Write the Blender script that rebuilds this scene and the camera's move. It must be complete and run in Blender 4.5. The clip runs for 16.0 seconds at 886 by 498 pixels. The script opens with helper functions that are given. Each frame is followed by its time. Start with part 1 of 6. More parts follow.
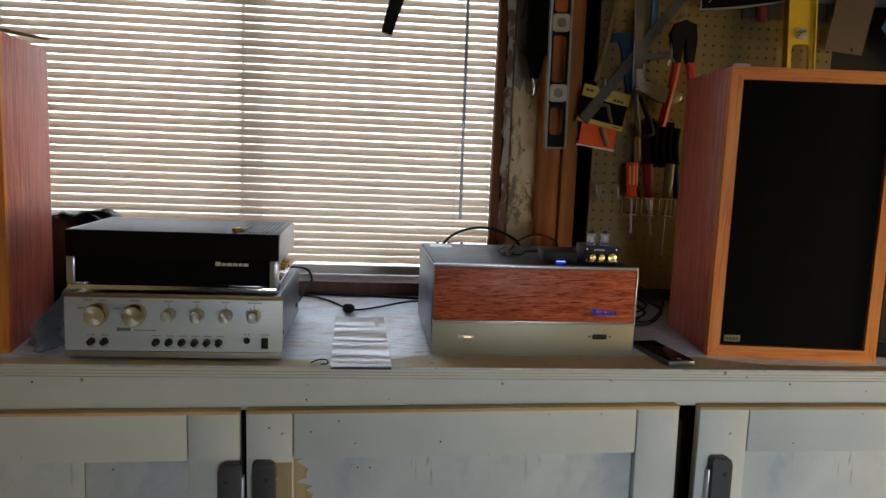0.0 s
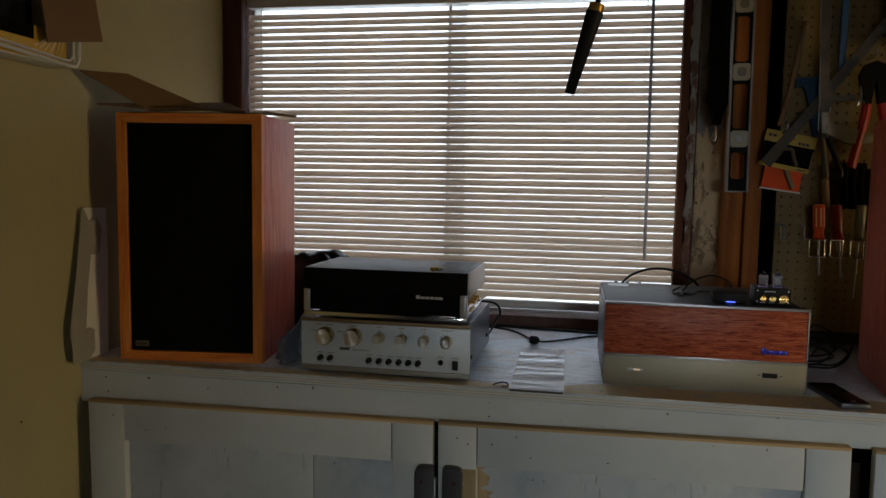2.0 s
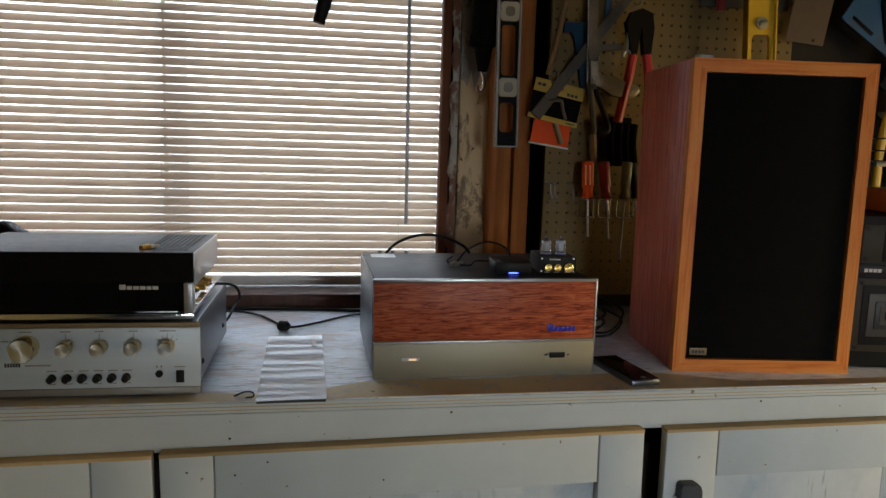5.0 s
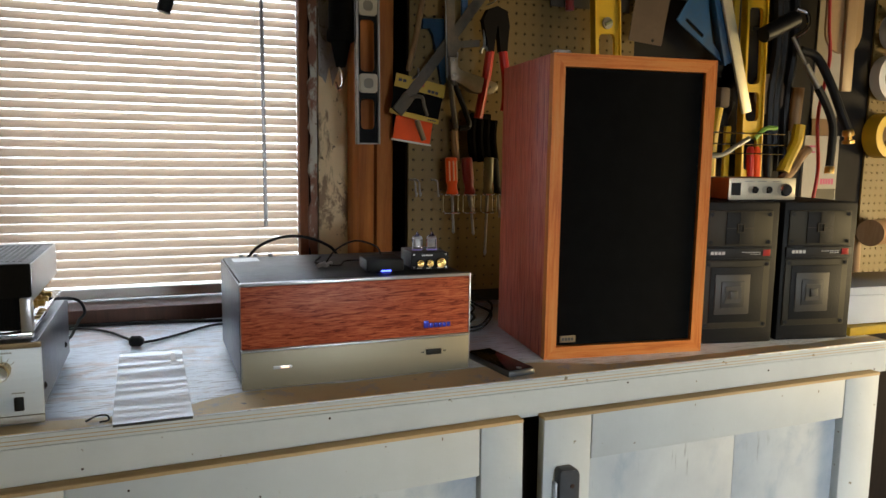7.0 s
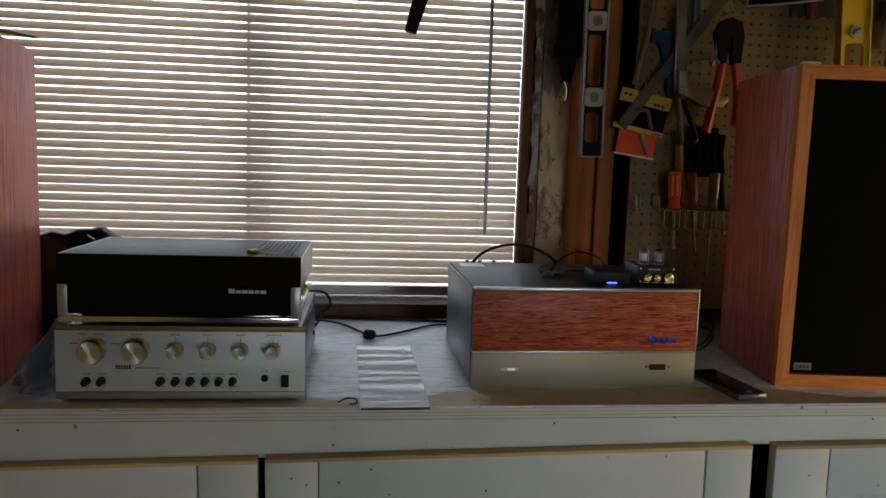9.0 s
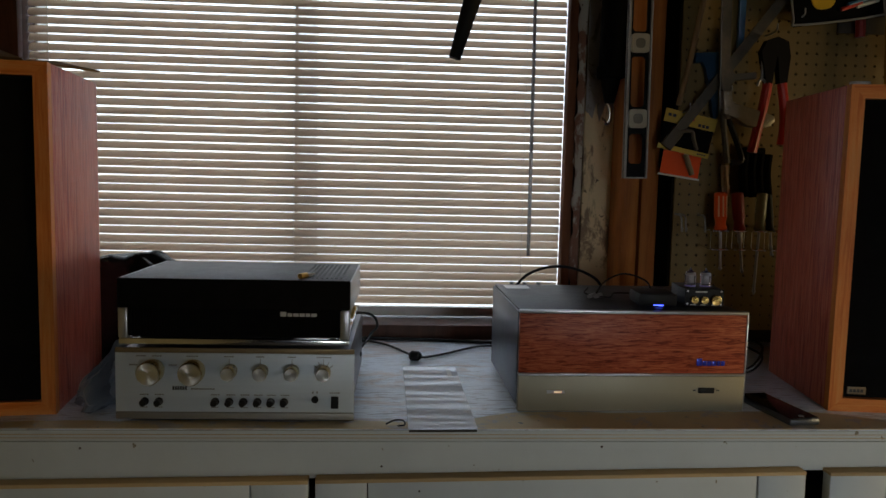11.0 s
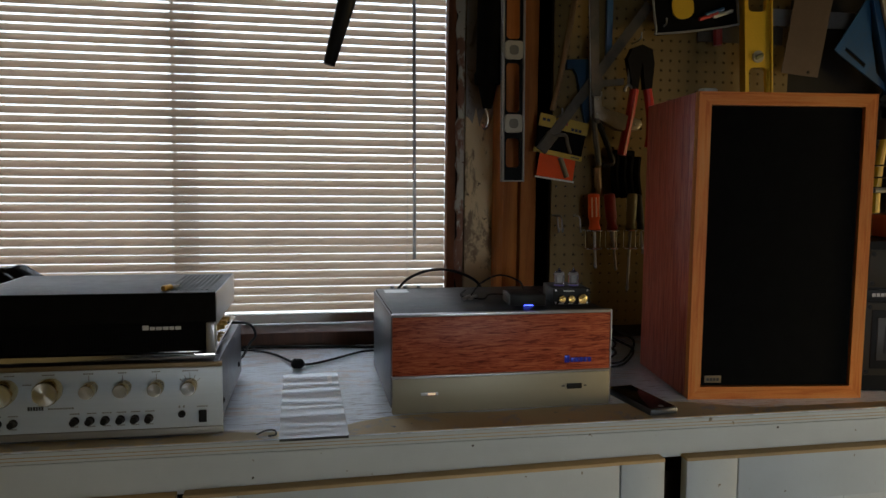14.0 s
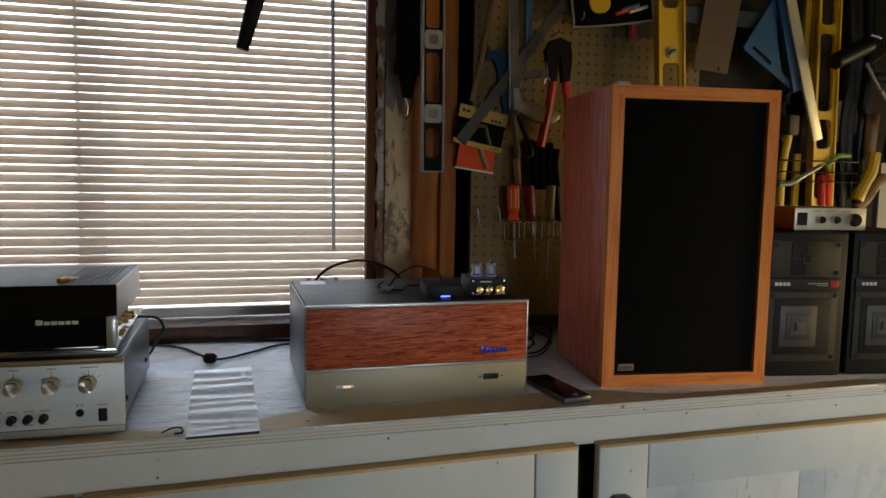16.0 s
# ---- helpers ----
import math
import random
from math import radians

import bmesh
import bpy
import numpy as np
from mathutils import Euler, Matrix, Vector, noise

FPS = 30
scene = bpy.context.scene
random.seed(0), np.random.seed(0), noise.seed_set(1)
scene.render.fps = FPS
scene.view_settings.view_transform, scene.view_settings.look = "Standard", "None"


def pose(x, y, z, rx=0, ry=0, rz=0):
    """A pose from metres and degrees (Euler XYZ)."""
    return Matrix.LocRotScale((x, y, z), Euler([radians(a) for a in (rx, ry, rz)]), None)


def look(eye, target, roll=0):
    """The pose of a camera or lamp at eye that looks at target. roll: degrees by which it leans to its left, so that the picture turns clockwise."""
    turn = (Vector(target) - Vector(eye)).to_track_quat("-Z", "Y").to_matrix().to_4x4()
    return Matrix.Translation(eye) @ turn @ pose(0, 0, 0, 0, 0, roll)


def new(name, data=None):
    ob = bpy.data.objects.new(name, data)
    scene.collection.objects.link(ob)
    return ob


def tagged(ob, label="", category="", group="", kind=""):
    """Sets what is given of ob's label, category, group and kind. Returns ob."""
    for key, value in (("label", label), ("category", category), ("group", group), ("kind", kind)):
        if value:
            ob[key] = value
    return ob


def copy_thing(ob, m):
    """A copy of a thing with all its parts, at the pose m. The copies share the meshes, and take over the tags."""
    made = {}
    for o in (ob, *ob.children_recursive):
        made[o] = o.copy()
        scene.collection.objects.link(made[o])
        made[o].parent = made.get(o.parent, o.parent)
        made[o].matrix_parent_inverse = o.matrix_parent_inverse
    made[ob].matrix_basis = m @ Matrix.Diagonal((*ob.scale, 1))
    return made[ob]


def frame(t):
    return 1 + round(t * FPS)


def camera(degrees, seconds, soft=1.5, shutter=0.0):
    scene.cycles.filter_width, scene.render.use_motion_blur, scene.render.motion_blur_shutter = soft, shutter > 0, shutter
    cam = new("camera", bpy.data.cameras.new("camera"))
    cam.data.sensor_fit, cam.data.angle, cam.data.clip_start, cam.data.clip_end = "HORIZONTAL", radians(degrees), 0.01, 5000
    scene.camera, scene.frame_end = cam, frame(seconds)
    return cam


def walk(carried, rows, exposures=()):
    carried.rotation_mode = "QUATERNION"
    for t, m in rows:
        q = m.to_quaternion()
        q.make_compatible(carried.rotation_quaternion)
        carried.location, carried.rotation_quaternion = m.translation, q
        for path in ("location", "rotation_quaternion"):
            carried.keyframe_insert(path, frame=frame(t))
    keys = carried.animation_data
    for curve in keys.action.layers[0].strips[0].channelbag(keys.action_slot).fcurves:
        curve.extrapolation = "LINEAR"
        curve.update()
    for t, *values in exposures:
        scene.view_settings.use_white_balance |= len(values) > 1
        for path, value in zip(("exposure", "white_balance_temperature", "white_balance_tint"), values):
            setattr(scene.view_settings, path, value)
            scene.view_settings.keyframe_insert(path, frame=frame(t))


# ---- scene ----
cam = camera(62.0, 16.0)
PATH = [
    (0, (0.175, 0.036, 1.252), (0.39, 2.007, 0.989), 2.3),
    (0.5, (0.197, -0.058, 1.274), (0.138, 1.925, 1.021), 1.9),
    (1, (0.22, -0.123, 1.276), (-0.009, 1.852, 1.056), 1.9),
    (1.5, (0.233, -0.148, 1.281), (-0.071, 1.82, 1.088), 1.4),
    (2, (0.245, -0.138, 1.28), (-0.118, 1.821, 1.099), 1.0),
    (2.5, (0.202, -0.106, 1.282), (-0.175, 1.848, 1.077), 0.7),
    (3, (0.147, -0.06, 1.281), (-0.088, 1.914, 1.062), 0.7),
    (3.5, (0.125, -0.004, 1.271), (0.14, 1.98, 1.024), 1.0),
    (4, (0.119, 0.048, 1.255), (0.37, 2.015, 0.991), 0.9),
    (4.5, (0.192, 0.105, 1.264), (0.461, 2.07, 1.003), 0.9),
    (5, (0.212, 0.163, 1.267), (0.547, 2.115, 0.99), 1.7),
    (5.2, (0.207, 0.176, 1.253), (0.605, 2.118, 0.982), 1.4),
    (7.3, (0.19, 0.199, 1.252), (0.915, 2.045, 0.994), 0.9),
    (7.5, (0.197, 0.188, 1.256), (0.855, 2.06, 1.006), 0.5),
    (8, (0.184, 0.18, 1.254), (0.691, 2.101, 1.021), 0.4),
    (8.5, (0.148, 0.177, 1.253), (0.529, 2.127, 1.032), 1.7),
    (9, (0.114, 0.186, 1.248), (0.354, 2.158, 1.014), 1.9),
    (9.2, (0.108, 0.185, 1.246), (0.317, 2.161, 1.024), 2.0),
    (11.5, (0.103, 0.168, 1.262), (0.232, 2.155, 1.079), 1.3),
    (12, (0.117, 0.164, 1.265), (0.264, 2.151, 1.089), 0.9),
    (12.5, (0.13, 0.164, 1.266), (0.337, 2.145, 1.085), 1.8),
    (13, (0.135, 0.167, 1.266), (0.391, 2.141, 1.081), 1.3),
    (13.5, (0.151, 0.159, 1.266), (0.446, 2.128, 1.084), 0.9),
    (14, (0.172, 0.154, 1.267), (0.528, 2.114, 1.085), 0.5),
    (14.5, (0.19, 0.153, 1.264), (0.612, 2.099, 1.079), 0.2),
    (15, (0.193, 0.155, 1.264), (0.668, 2.088, 1.075), 0.2),
    (15.5, (0.195, 0.158, 1.263), (0.704, 2.082, 1.069), 0.6),
    (16, (0.195, 0.163, 1.263), (0.738, 2.078, 1.063), 1.0),
]
EXPOSURES = [(0.0, 0.66), (0.5, 0.12), (1.5, -0.22), (2.5, -0.28), (3.5, -0.11), (4.5, 0.35), (5.0, 0.48), (7.3, 1.18), (8.0, 0.90), (8.5, 0.56), (9.0, 0.14), (11.5, -0.25), (12.5, -0.17), (14.0, -0.05), (14.5, 0.18), (15.0, 0.30), (16.0, 0.45)]
walk(cam, [(t, look(eye, target, roll)) for t, eye, target, roll in PATH], EXPOSURES)

# ---- light ----
world = bpy.data.worlds.new("sky")
scene.world = world
world.use_nodes = True
wn = world.node_tree.nodes
sky = wn.new("ShaderNodeTexSky")
sky.sky_type, sky.sun_disc = "NISHITA", False
sky.sun_elevation, sky.sun_rotation = radians(43), radians(148)
wn["Background"].inputs["Strength"].default_value = 0.09
world.node_tree.links.new(sky.outputs["Color"], wn["Background"].inputs["Color"])


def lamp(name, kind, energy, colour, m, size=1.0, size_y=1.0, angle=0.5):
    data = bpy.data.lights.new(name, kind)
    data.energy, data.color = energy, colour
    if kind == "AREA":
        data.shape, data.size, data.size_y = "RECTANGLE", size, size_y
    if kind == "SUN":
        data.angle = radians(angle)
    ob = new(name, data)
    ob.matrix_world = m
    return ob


lamp("sun", "SUN", 2.0, (1.0, 0.93, 0.82), look((5.0, -8.0, 9.0), (0.0, 0.0, 0.0)))
# daylight of the wide opening behind the camera
lamp("doorway_daylight", "AREA", 408.0, (0.83, 0.90, 0.95), look((0.8, -5.0, 1.9), (0.6, 1.2, 1.0)), 1.6, 1.4)
# area lamp added beyond the unseen east opening to warm the right side
lamp("side_warm_fill", "AREA", 35.0, (1.0, 0.76, 0.39), look((3.75, 0.35, 0.9), (1.2, 1.55, 1.1)), 0.9, 0.5)
# bright yard outside the window
lamp("window_daylight", "AREA", 126.0, (0.78, 0.89, 1.0), look((-0.3, 3.0, 1.4), (-0.3, 0.0, 1.4)), 4.6, 3.2)

# ---- materials ----


def node_mat(name):
    m = bpy.data.materials.new(name)
    m.use_nodes = True
    return m, m.node_tree.nodes, m.node_tree.links, m.node_tree.nodes["Principled BSDF"]


def ramp(nodes, stops):
    r = nodes.new("ShaderNodeValToRGB")
    while len(r.color_ramp.elements) < len(stops):
        r.color_ramp.elements.new(0.5)
    for e, (p, c) in zip(r.color_ramp.elements, stops):
        e.position, e.color = p, (*c, 1)
    return r


def coords(nodes, links, scale=(1, 1, 1), rot=(0, 0, 0)):
    tc, mp = nodes.new("ShaderNodeTexCoord"), nodes.new("ShaderNodeMapping")
    mp.inputs["Scale"].default_value = scale
    mp.inputs["Rotation"].default_value = [radians(a) for a in rot]
    links.new(tc.outputs["Object"], mp.inputs["Vector"])
    return mp.outputs["Vector"]


def noise_tex(nodes, links, vec, scale, detail=4.0, rough=0.6, distortion=0.0):
    n = nodes.new("ShaderNodeTexNoise")
    n.inputs["Scale"].default_value, n.inputs["Detail"].default_value = scale, detail
    n.inputs["Roughness"].default_value, n.inputs["Distortion"].default_value = rough, distortion
    links.new(vec, n.inputs["Vector"])
    return n.outputs["Fac"]


def mixed(nodes, links, fac, a, b, blend="MIX"):
    m = nodes.new("ShaderNodeMix")
    m.data_type, m.blend_type = "RGBA", blend
    for sock, v in ((m.inputs["Factor"], fac), (m.inputs["A"], a), (m.inputs["B"], b)):
        if hasattr(v, "is_linked"):
            links.new(v, sock)
        elif isinstance(v, tuple):
            sock.default_value = (*v, 1)
        else:
            sock.default_value = v
    return m.outputs["Result"]


def bumped(nodes, links, bsdf, height, strength, distance=0.001):
    b = nodes.new("ShaderNodeBump")
    b.inputs["Strength"].default_value, b.inputs["Distance"].default_value = strength, distance
    links.new(height, b.inputs["Height"])
    links.new(b.outputs["Normal"], bsdf.inputs["Normal"])


def plain(name, colour, rough=0.5, metal=0.0, vary=0.12, scale=25.0, bump=0.15, grain=220.0, stretch=(1, 1, 1), spec=0.5, dirt=None):
    """Paint, plastic, metal or cloth, mottled at two sizes."""
    m, n, l, b = node_mat(name)
    vec = coords(n, l, stretch)
    big, small = noise_tex(n, l, vec, scale), noise_tex(n, l, vec, grain, 3.0)
    dark = tuple(c * (1 - vary) for c in colour)
    light = tuple(min(1, c * (1 + vary)) for c in colour)
    r = ramp(n, [(0.3, dark), (0.7, light)])
    l.new(big, r.inputs["Fac"])
    col = mixed(n, l, small, r.outputs["Color"], tuple(c * (1 - vary * 0.8) for c in colour))
    if dirt:
        d = ramp(n, [(0.52, (0, 0, 0)), (0.72, (1, 1, 1))])
        l.new(noise_tex(n, l, vec, scale * 0.35, 8.0, 0.7), d.inputs["Fac"])
        col = mixed(n, l, d.outputs["Color"], col, dirt)
    l.new(col, b.inputs["Base Color"])
    rr = n.new("ShaderNodeMapRange")
    rr.inputs["To Min"].default_value, rr.inputs["To Max"].default_value = max(0.02, rough - 0.08), min(1, rough + 0.08)
    l.new(big, rr.inputs["Value"])
    l.new(rr.outputs["Result"], b.inputs["Roughness"])
    b.inputs["Metallic"].default_value, b.inputs["Specular IOR Level"].default_value = metal, spec
    if bump:
        bumped(n, l, b, small, bump)
    return m


def timber(name, stops, along="z", rough=0.5, scale=14.0, stretch=14.0, distortion=1.2, bump=0.25, spec=0.22):
    """Wood with the grain along one axis of the thing."""
    m, n, l, b = node_mat(name)
    k = {"x": (1, stretch, stretch), "y": (stretch, 1, stretch), "z": (stretch, stretch, 1)}[along]
    vec = coords(n, l, k)
    g = noise_tex(n, l, vec, scale / stretch * 2, 6.0, 0.65, distortion)
    fine = noise_tex(n, l, vec, scale * 2.5, 4.0, 0.6)
    blotch = noise_tex(n, l, coords(n, l), 5.0, 2.0)
    r = ramp(n, stops)
    l.new(g, r.inputs["Fac"])
    half = n.new("ShaderNodeMath")
    half.operation, half.inputs[1].default_value = "MULTIPLY", 0.55
    l.new(fine, half.inputs[0])
    c = mixed(n, l, half.outputs[0], r.outputs["Color"], tuple(x * 0.6 for x in stops[0][1]))
    br = ramp(n, [(0.3, (0.8, 0.8, 0.8)), (0.7, (1.0, 1.0, 1.0))])
    l.new(blotch, br.inputs["Fac"])
    c = mixed(n, l, 1.0, c, br.outputs["Color"], "MULTIPLY")
    l.new(c, b.inputs["Base Color"])
    b.inputs["Roughness"].default_value, b.inputs["Specular IOR Level"].default_value = rough, spec
    bumped(n, l, b, fine, bump, 0.0006)
    return m


def glass(name, colour=(1, 1, 1), rough=0.0):
    m, n, l, b = node_mat(name)
    b.inputs["Base Color"].default_value = (*colour, 1)
    b.inputs["Transmission Weight"].default_value, b.inputs["Roughness"].default_value, b.inputs["IOR"].default_value = 1.0, rough, 1.45
    return m


def glow(name, colour, strength):
    m, n, l, b = node_mat(name)
    b.inputs["Base Color"].default_value = (*colour, 1)
    b.inputs["Emission Color"].default_value = (*colour, 1)
    b.inputs["Emission Strength"].default_value = strength
    return m


def slat_material():
    """Thin cream vinyl that lets some daylight through."""
    m, n, l, b = node_mat("blind_vinyl")
    vec = coords(n, l, (1, 8, 8))
    r = ramp(n, [(0.3, (0.60, 0.55, 0.46)), (0.7, (0.71, 0.66, 0.57))])
    l.new(noise_tex(n, l, vec, 3.0), r.inputs["Fac"])
    l.new(r.outputs["Color"], b.inputs["Base Color"])
    b.inputs["Roughness"].default_value = 0.45
    t = n.new("ShaderNodeBsdfTranslucent")
    t.inputs["Color"].default_value = (0.86, 0.715, 0.595, 1)
    mx = n.new("ShaderNodeMixShader")
    mx.inputs["Fac"].default_value = 0.37
    l.new(b.outputs[0], mx.inputs[1])
    l.new(t.outputs[0], mx.inputs[2])
    l.new(mx.outputs[0], n["Material Output"].inputs["Surface"])
    return m


def worn_paint(name, paint, under, amount=0.62, scale=9.0, bump=0.5, rough=0.6):
    """Old paint with scuffs through to what lies under it, drips and stains."""
    m, n, l, b = node_mat(name)
    vec = coords(n, l)
    tone = ramp(n, [(0.3, tuple(c * 0.88 for c in paint)), (0.7, paint)])
    l.new(noise_tex(n, l, vec, 6.0, 5.0), tone.inputs["Fac"])
    mask = ramp(n, [(amount, (0, 0, 0)), (amount + 0.05, (1, 1, 1))])
    l.new(noise_tex(n, l, coords(n, l, (1, 1, 0.45)), scale, 10.0, 0.72, 0.4), mask.inputs["Fac"])
    c = mixed(n, l, mask.outputs["Color"], tone.outputs["Color"], under)
    specks = ramp(n, [(0.70, (0, 0, 0)), (0.73, (1, 1, 1))])
    l.new(noise_tex(n, l, vec, 60.0, 2.0), specks.inputs["Fac"])
    c = mixed(n, l, specks.outputs["Color"], c, tuple(x * 0.6 for x in under))
    l.new(c, b.inputs["Base Color"])
    b.inputs["Roughness"].default_value = rough
    bumped(n, l, b, noise_tex(n, l, vec, 45.0, 6.0), bump, 0.0012)
    return m


VENEER = timber("mahogany_veneer", [(0.38, (0.42, 0.050, 0.032)), (0.5, (0.86, 0.185, 0.115)), (0.62, (0.94, 0.36, 0.24))], "z", 0.34, 105, 22, 1.1, 0.4, 0.5)
TRIM_Z = timber("cherry_trim_upright", [(0.36, (0.74, 0.185, 0.030)), (0.5, (0.94, 0.315, 0.066)), (0.64, (0.97, 0.41, 0.105))], "z", 0.42, 60, 18, 0.5)
TRIM_X = timber("cherry_trim_level", [(0.36, (0.74, 0.185, 0.030)), (0.5, (0.94, 0.315, 0.066)), (0.64, (0.97, 0.41, 0.105))], "x", 0.42, 60, 18, 0.5)
BUBINGA = timber("figured_bubinga", [(0.38, (0.19, 0.028, 0.014)), (0.47, (0.50, 0.100, 0.042)), (0.60, (0.72, 0.205, 0.092))], "x", 0.36, 135, 11.0, 1.3, 0.2)
CLOTH = plain("grille_cloth", (0.009, 0.009, 0.009), 0.95, 0, 0.3, 30, 0.6, 900, spec=0.02)
BLACK = plain("black_plastic", (0.007, 0.007, 0.008), 0.5, 0, 0.2, spec=0.25)
RUBBER = plain("black_rubber", (0.010, 0.010, 0.011), 0.6, 0, 0.2, spec=0.25)
STEEL_GREY = plain("grey_hammered_steel", (0.13, 0.145, 0.175), 0.34, 0.75, 0.15, 40, 0.25, 500)
CHARCOAL = plain("charcoal_steel", (0.024, 0.025, 0.03), 0.42, 0.5, 0.15, 40, 0.25, 600)
SILVER = plain("brushed_aluminium", (0.55, 0.62, 0.69), 0.45, 0.25, 0.06, 6, 0.08, 260, (1, 40, 40))
SIDE_SILVER = plain("satin_aluminium", (0.52, 0.53, 0.55), 0.33, 0.9, 0.06, 8, 0.05, 200, (40, 1, 40))
CHROME = plain("polished_chrome", (0.75, 0.75, 0.77), 0.12, 1.0, 0.05, 8, 0.03)
CHAMPAGNE = plain("champagne_anodised_aluminium", (0.33, 0.30, 0.225), 0.5, 0.5, 0.05, 5, 0.06, 260, (1, 40, 40))
BRONZE = plain("bronze_trim", (0.22, 0.165, 0.095), 0.5, 0.5, 0.1)
LOWER_STRIP = plain("dull_grey_strip", (0.30, 0.29, 0.27), 0.5, 0.6, 0.1)
BRASS = plain("polished_brass", (0.72, 0.46, 0.14), 0.3, 1.0, 0.08, 20, 0.05)
WHITE_PLASTIC = plain("white_plastic", (0.74, 0.73, 0.70), 0.45, 0, 0.05)


def scuffed_bench():
    """White paint brushed along the bench, worn pinkish and scratched through in places."""
    m, n, l, b = node_mat("scuffed_white_bench_top")
    vec = coords(n, l, (1, 7, 7))
    streak = ramp(n, [(0.34, (0.44, 0.46, 0.52)), (0.47, (0.78, 0.86, 0.99)), (0.68, (0.86, 0.93, 1.0))])
    l.new(noise_tex(n, l, vec, 20.0, 7.0, 0.65, 1.6), streak.inputs["Fac"])
    worn = ramp(n, [(0.52, (0, 0, 0)), (0.62, (0.75, 0.75, 0.75))])
    l.new(noise_tex(n, l, coords(n, l, (1, 2.2, 1)), 6.0, 9.0, 0.72, 0.6), worn.inputs["Fac"])
    c = mixed(n, l, worn.outputs["Color"], streak.outputs["Color"], (0.60, 0.46, 0.42))
    scratch = ramp(n, [(0.60, (0, 0, 0)), (0.63, (0.8, 0.8, 0.8))])
    l.new(noise_tex(n, l, coords(n, l, (2, 22, 1), (0, 0, 12)), 9.0, 4.0, 0.6, 0.3), scratch.inputs["Fac"])
    c = mixed(n, l, scratch.outputs["Color"], c, (0.30, 0.29, 0.34))
    l.new(c, b.inputs["Base Color"])
    b.inputs["Roughness"].default_value, b.inputs["Specular IOR Level"].default_value = 0.30, 1.0
    bumped(n, l, b, noise_tex(n, l, vec, 60.0, 5.0), 0.8, 0.0006)
    return m


BENCH = scuffed_bench()
BARE_STRIP = worn_paint("worn_bare_strip", (0.86, 0.72, 0.48), (0.66, 0.62, 0.58), 0.53, 18.0, 0.4, 0.7)
FASCIA = worn_paint("chalky_white_paint", (0.60, 0.64, 0.65), (0.36, 0.31, 0.22), 0.69, 8.0, 0.45)


def rubbed_paint(name):
    """Grey-white paint rubbed down to a blue undercoat in clouds, with upright scratches and runs."""
    m, n, l, b = node_mat(name)
    vec = coords(n, l)
    tone = ramp(n, [(0.35, (0.43, 0.47, 0.51)), (0.65, (0.56, 0.60, 0.62))])
    l.new(noise_tex(n, l, vec, 5.0, 5.0), tone.inputs["Fac"])
    clouds = ramp(n, [(0.52, (0, 0, 0)), (0.70, (0.8, 0.8, 0.8))])
    l.new(noise_tex(n, l, coords(n, l, (1, 1, 0.7)), 7.0, 6.0, 0.65, 0.3), clouds.inputs["Fac"])
    c = mixed(n, l, clouds.outputs["Color"], tone.outputs["Color"], (0.27, 0.35, 0.45))
    runs = ramp(n, [(0.60, (0, 0, 0)), (0.70, (0.75, 0.75, 0.75))])
    l.new(noise_tex(n, l, coords(n, l, (1, 1, 0.09)), 85.0, 4.0, 0.6, 0.2), runs.inputs["Fac"])
    where = ramp(n, [(0.50, (0, 0, 0)), (0.60, (1, 1, 1))])
    l.new(noise_tex(n, l, coords(n, l, (1, 1, 1), (0, 0, 40)), 8.0, 3.0), where.inputs["Fac"])
    scratches = mixed(n, l, 1.0, runs.outputs["Color"], where.outputs["Color"], "MULTIPLY")
    c = mixed(n, l, scratches, c, (0.13, 0.14, 0.16))
    l.new(c, b.inputs["Base Color"])
    b.inputs["Roughness"].default_value = 0.6
    bumped(n, l, b, noise_tex(n, l, coords(n, l, (1, 1, 0.3)), 50.0, 6.0), 0.3, 0.0012)
    return m


PANEL_PAINT = rubbed_paint("rubbed_grey_white_panel_paint")
RAW_EDGE = timber("raw_plywood_edge", [(0.3, (0.54, 0.37, 0.18)), (0.6, (0.74, 0.54, 0.29)), (0.8, (0.80, 0.64, 0.40))], "x", 0.7, 20, 20)
BARE_TAN = timber("weathered_bare_wood", [(0.3, (0.36, 0.27, 0.15)), (0.6, (0.52, 0.41, 0.24)), (0.8, (0.60, 0.50, 0.33))], "z", 0.75, 30, 20)
DRYWALL = plain("painted_plasterboard", (0.43, 0.375, 0.205), 0.75, 0, 0.06, 4, 0.2, 160, dirt=(0.37, 0.32, 0.185))
PLASTER = worn_paint("stained_plaster_board", (0.74, 0.56, 0.31), (0.26, 0.17, 0.095), 0.50, 14.0, 0.7)
PATCH_GREY = worn_paint("grey_upper_patch", (0.27, 0.25, 0.23), (0.13, 0.10, 0.07), 0.56, 20.0, 0.6)
PEELING = worn_paint("peeling_white_paint", (0.48, 0.44, 0.36), (0.20, 0.08, 0.04), 0.50, 16.0, 0.8)
REDWOOD = timber("red_brown_stud", [(0.3, (0.32, 0.095, 0.020)), (0.6, (0.54, 0.185, 0.038)), (0.8, (0.62, 0.26, 0.066))], "z", 0.6, 12, 12)
DARK_TIMBER = timber("dark_timber", [(0.3, (0.014, 0.009, 0.006)), (0.7, (0.032, 0.020, 0.013))], "z", 0.75, 12, 10)
FRAME_RED = timber("red_brown_stop", [(0.3, (0.13, 0.045, 0.02)), (0.6, (0.25, 0.085, 0.035)), (0.8, (0.33, 0.13, 0.06))], "z", 0.6, 12, 12)
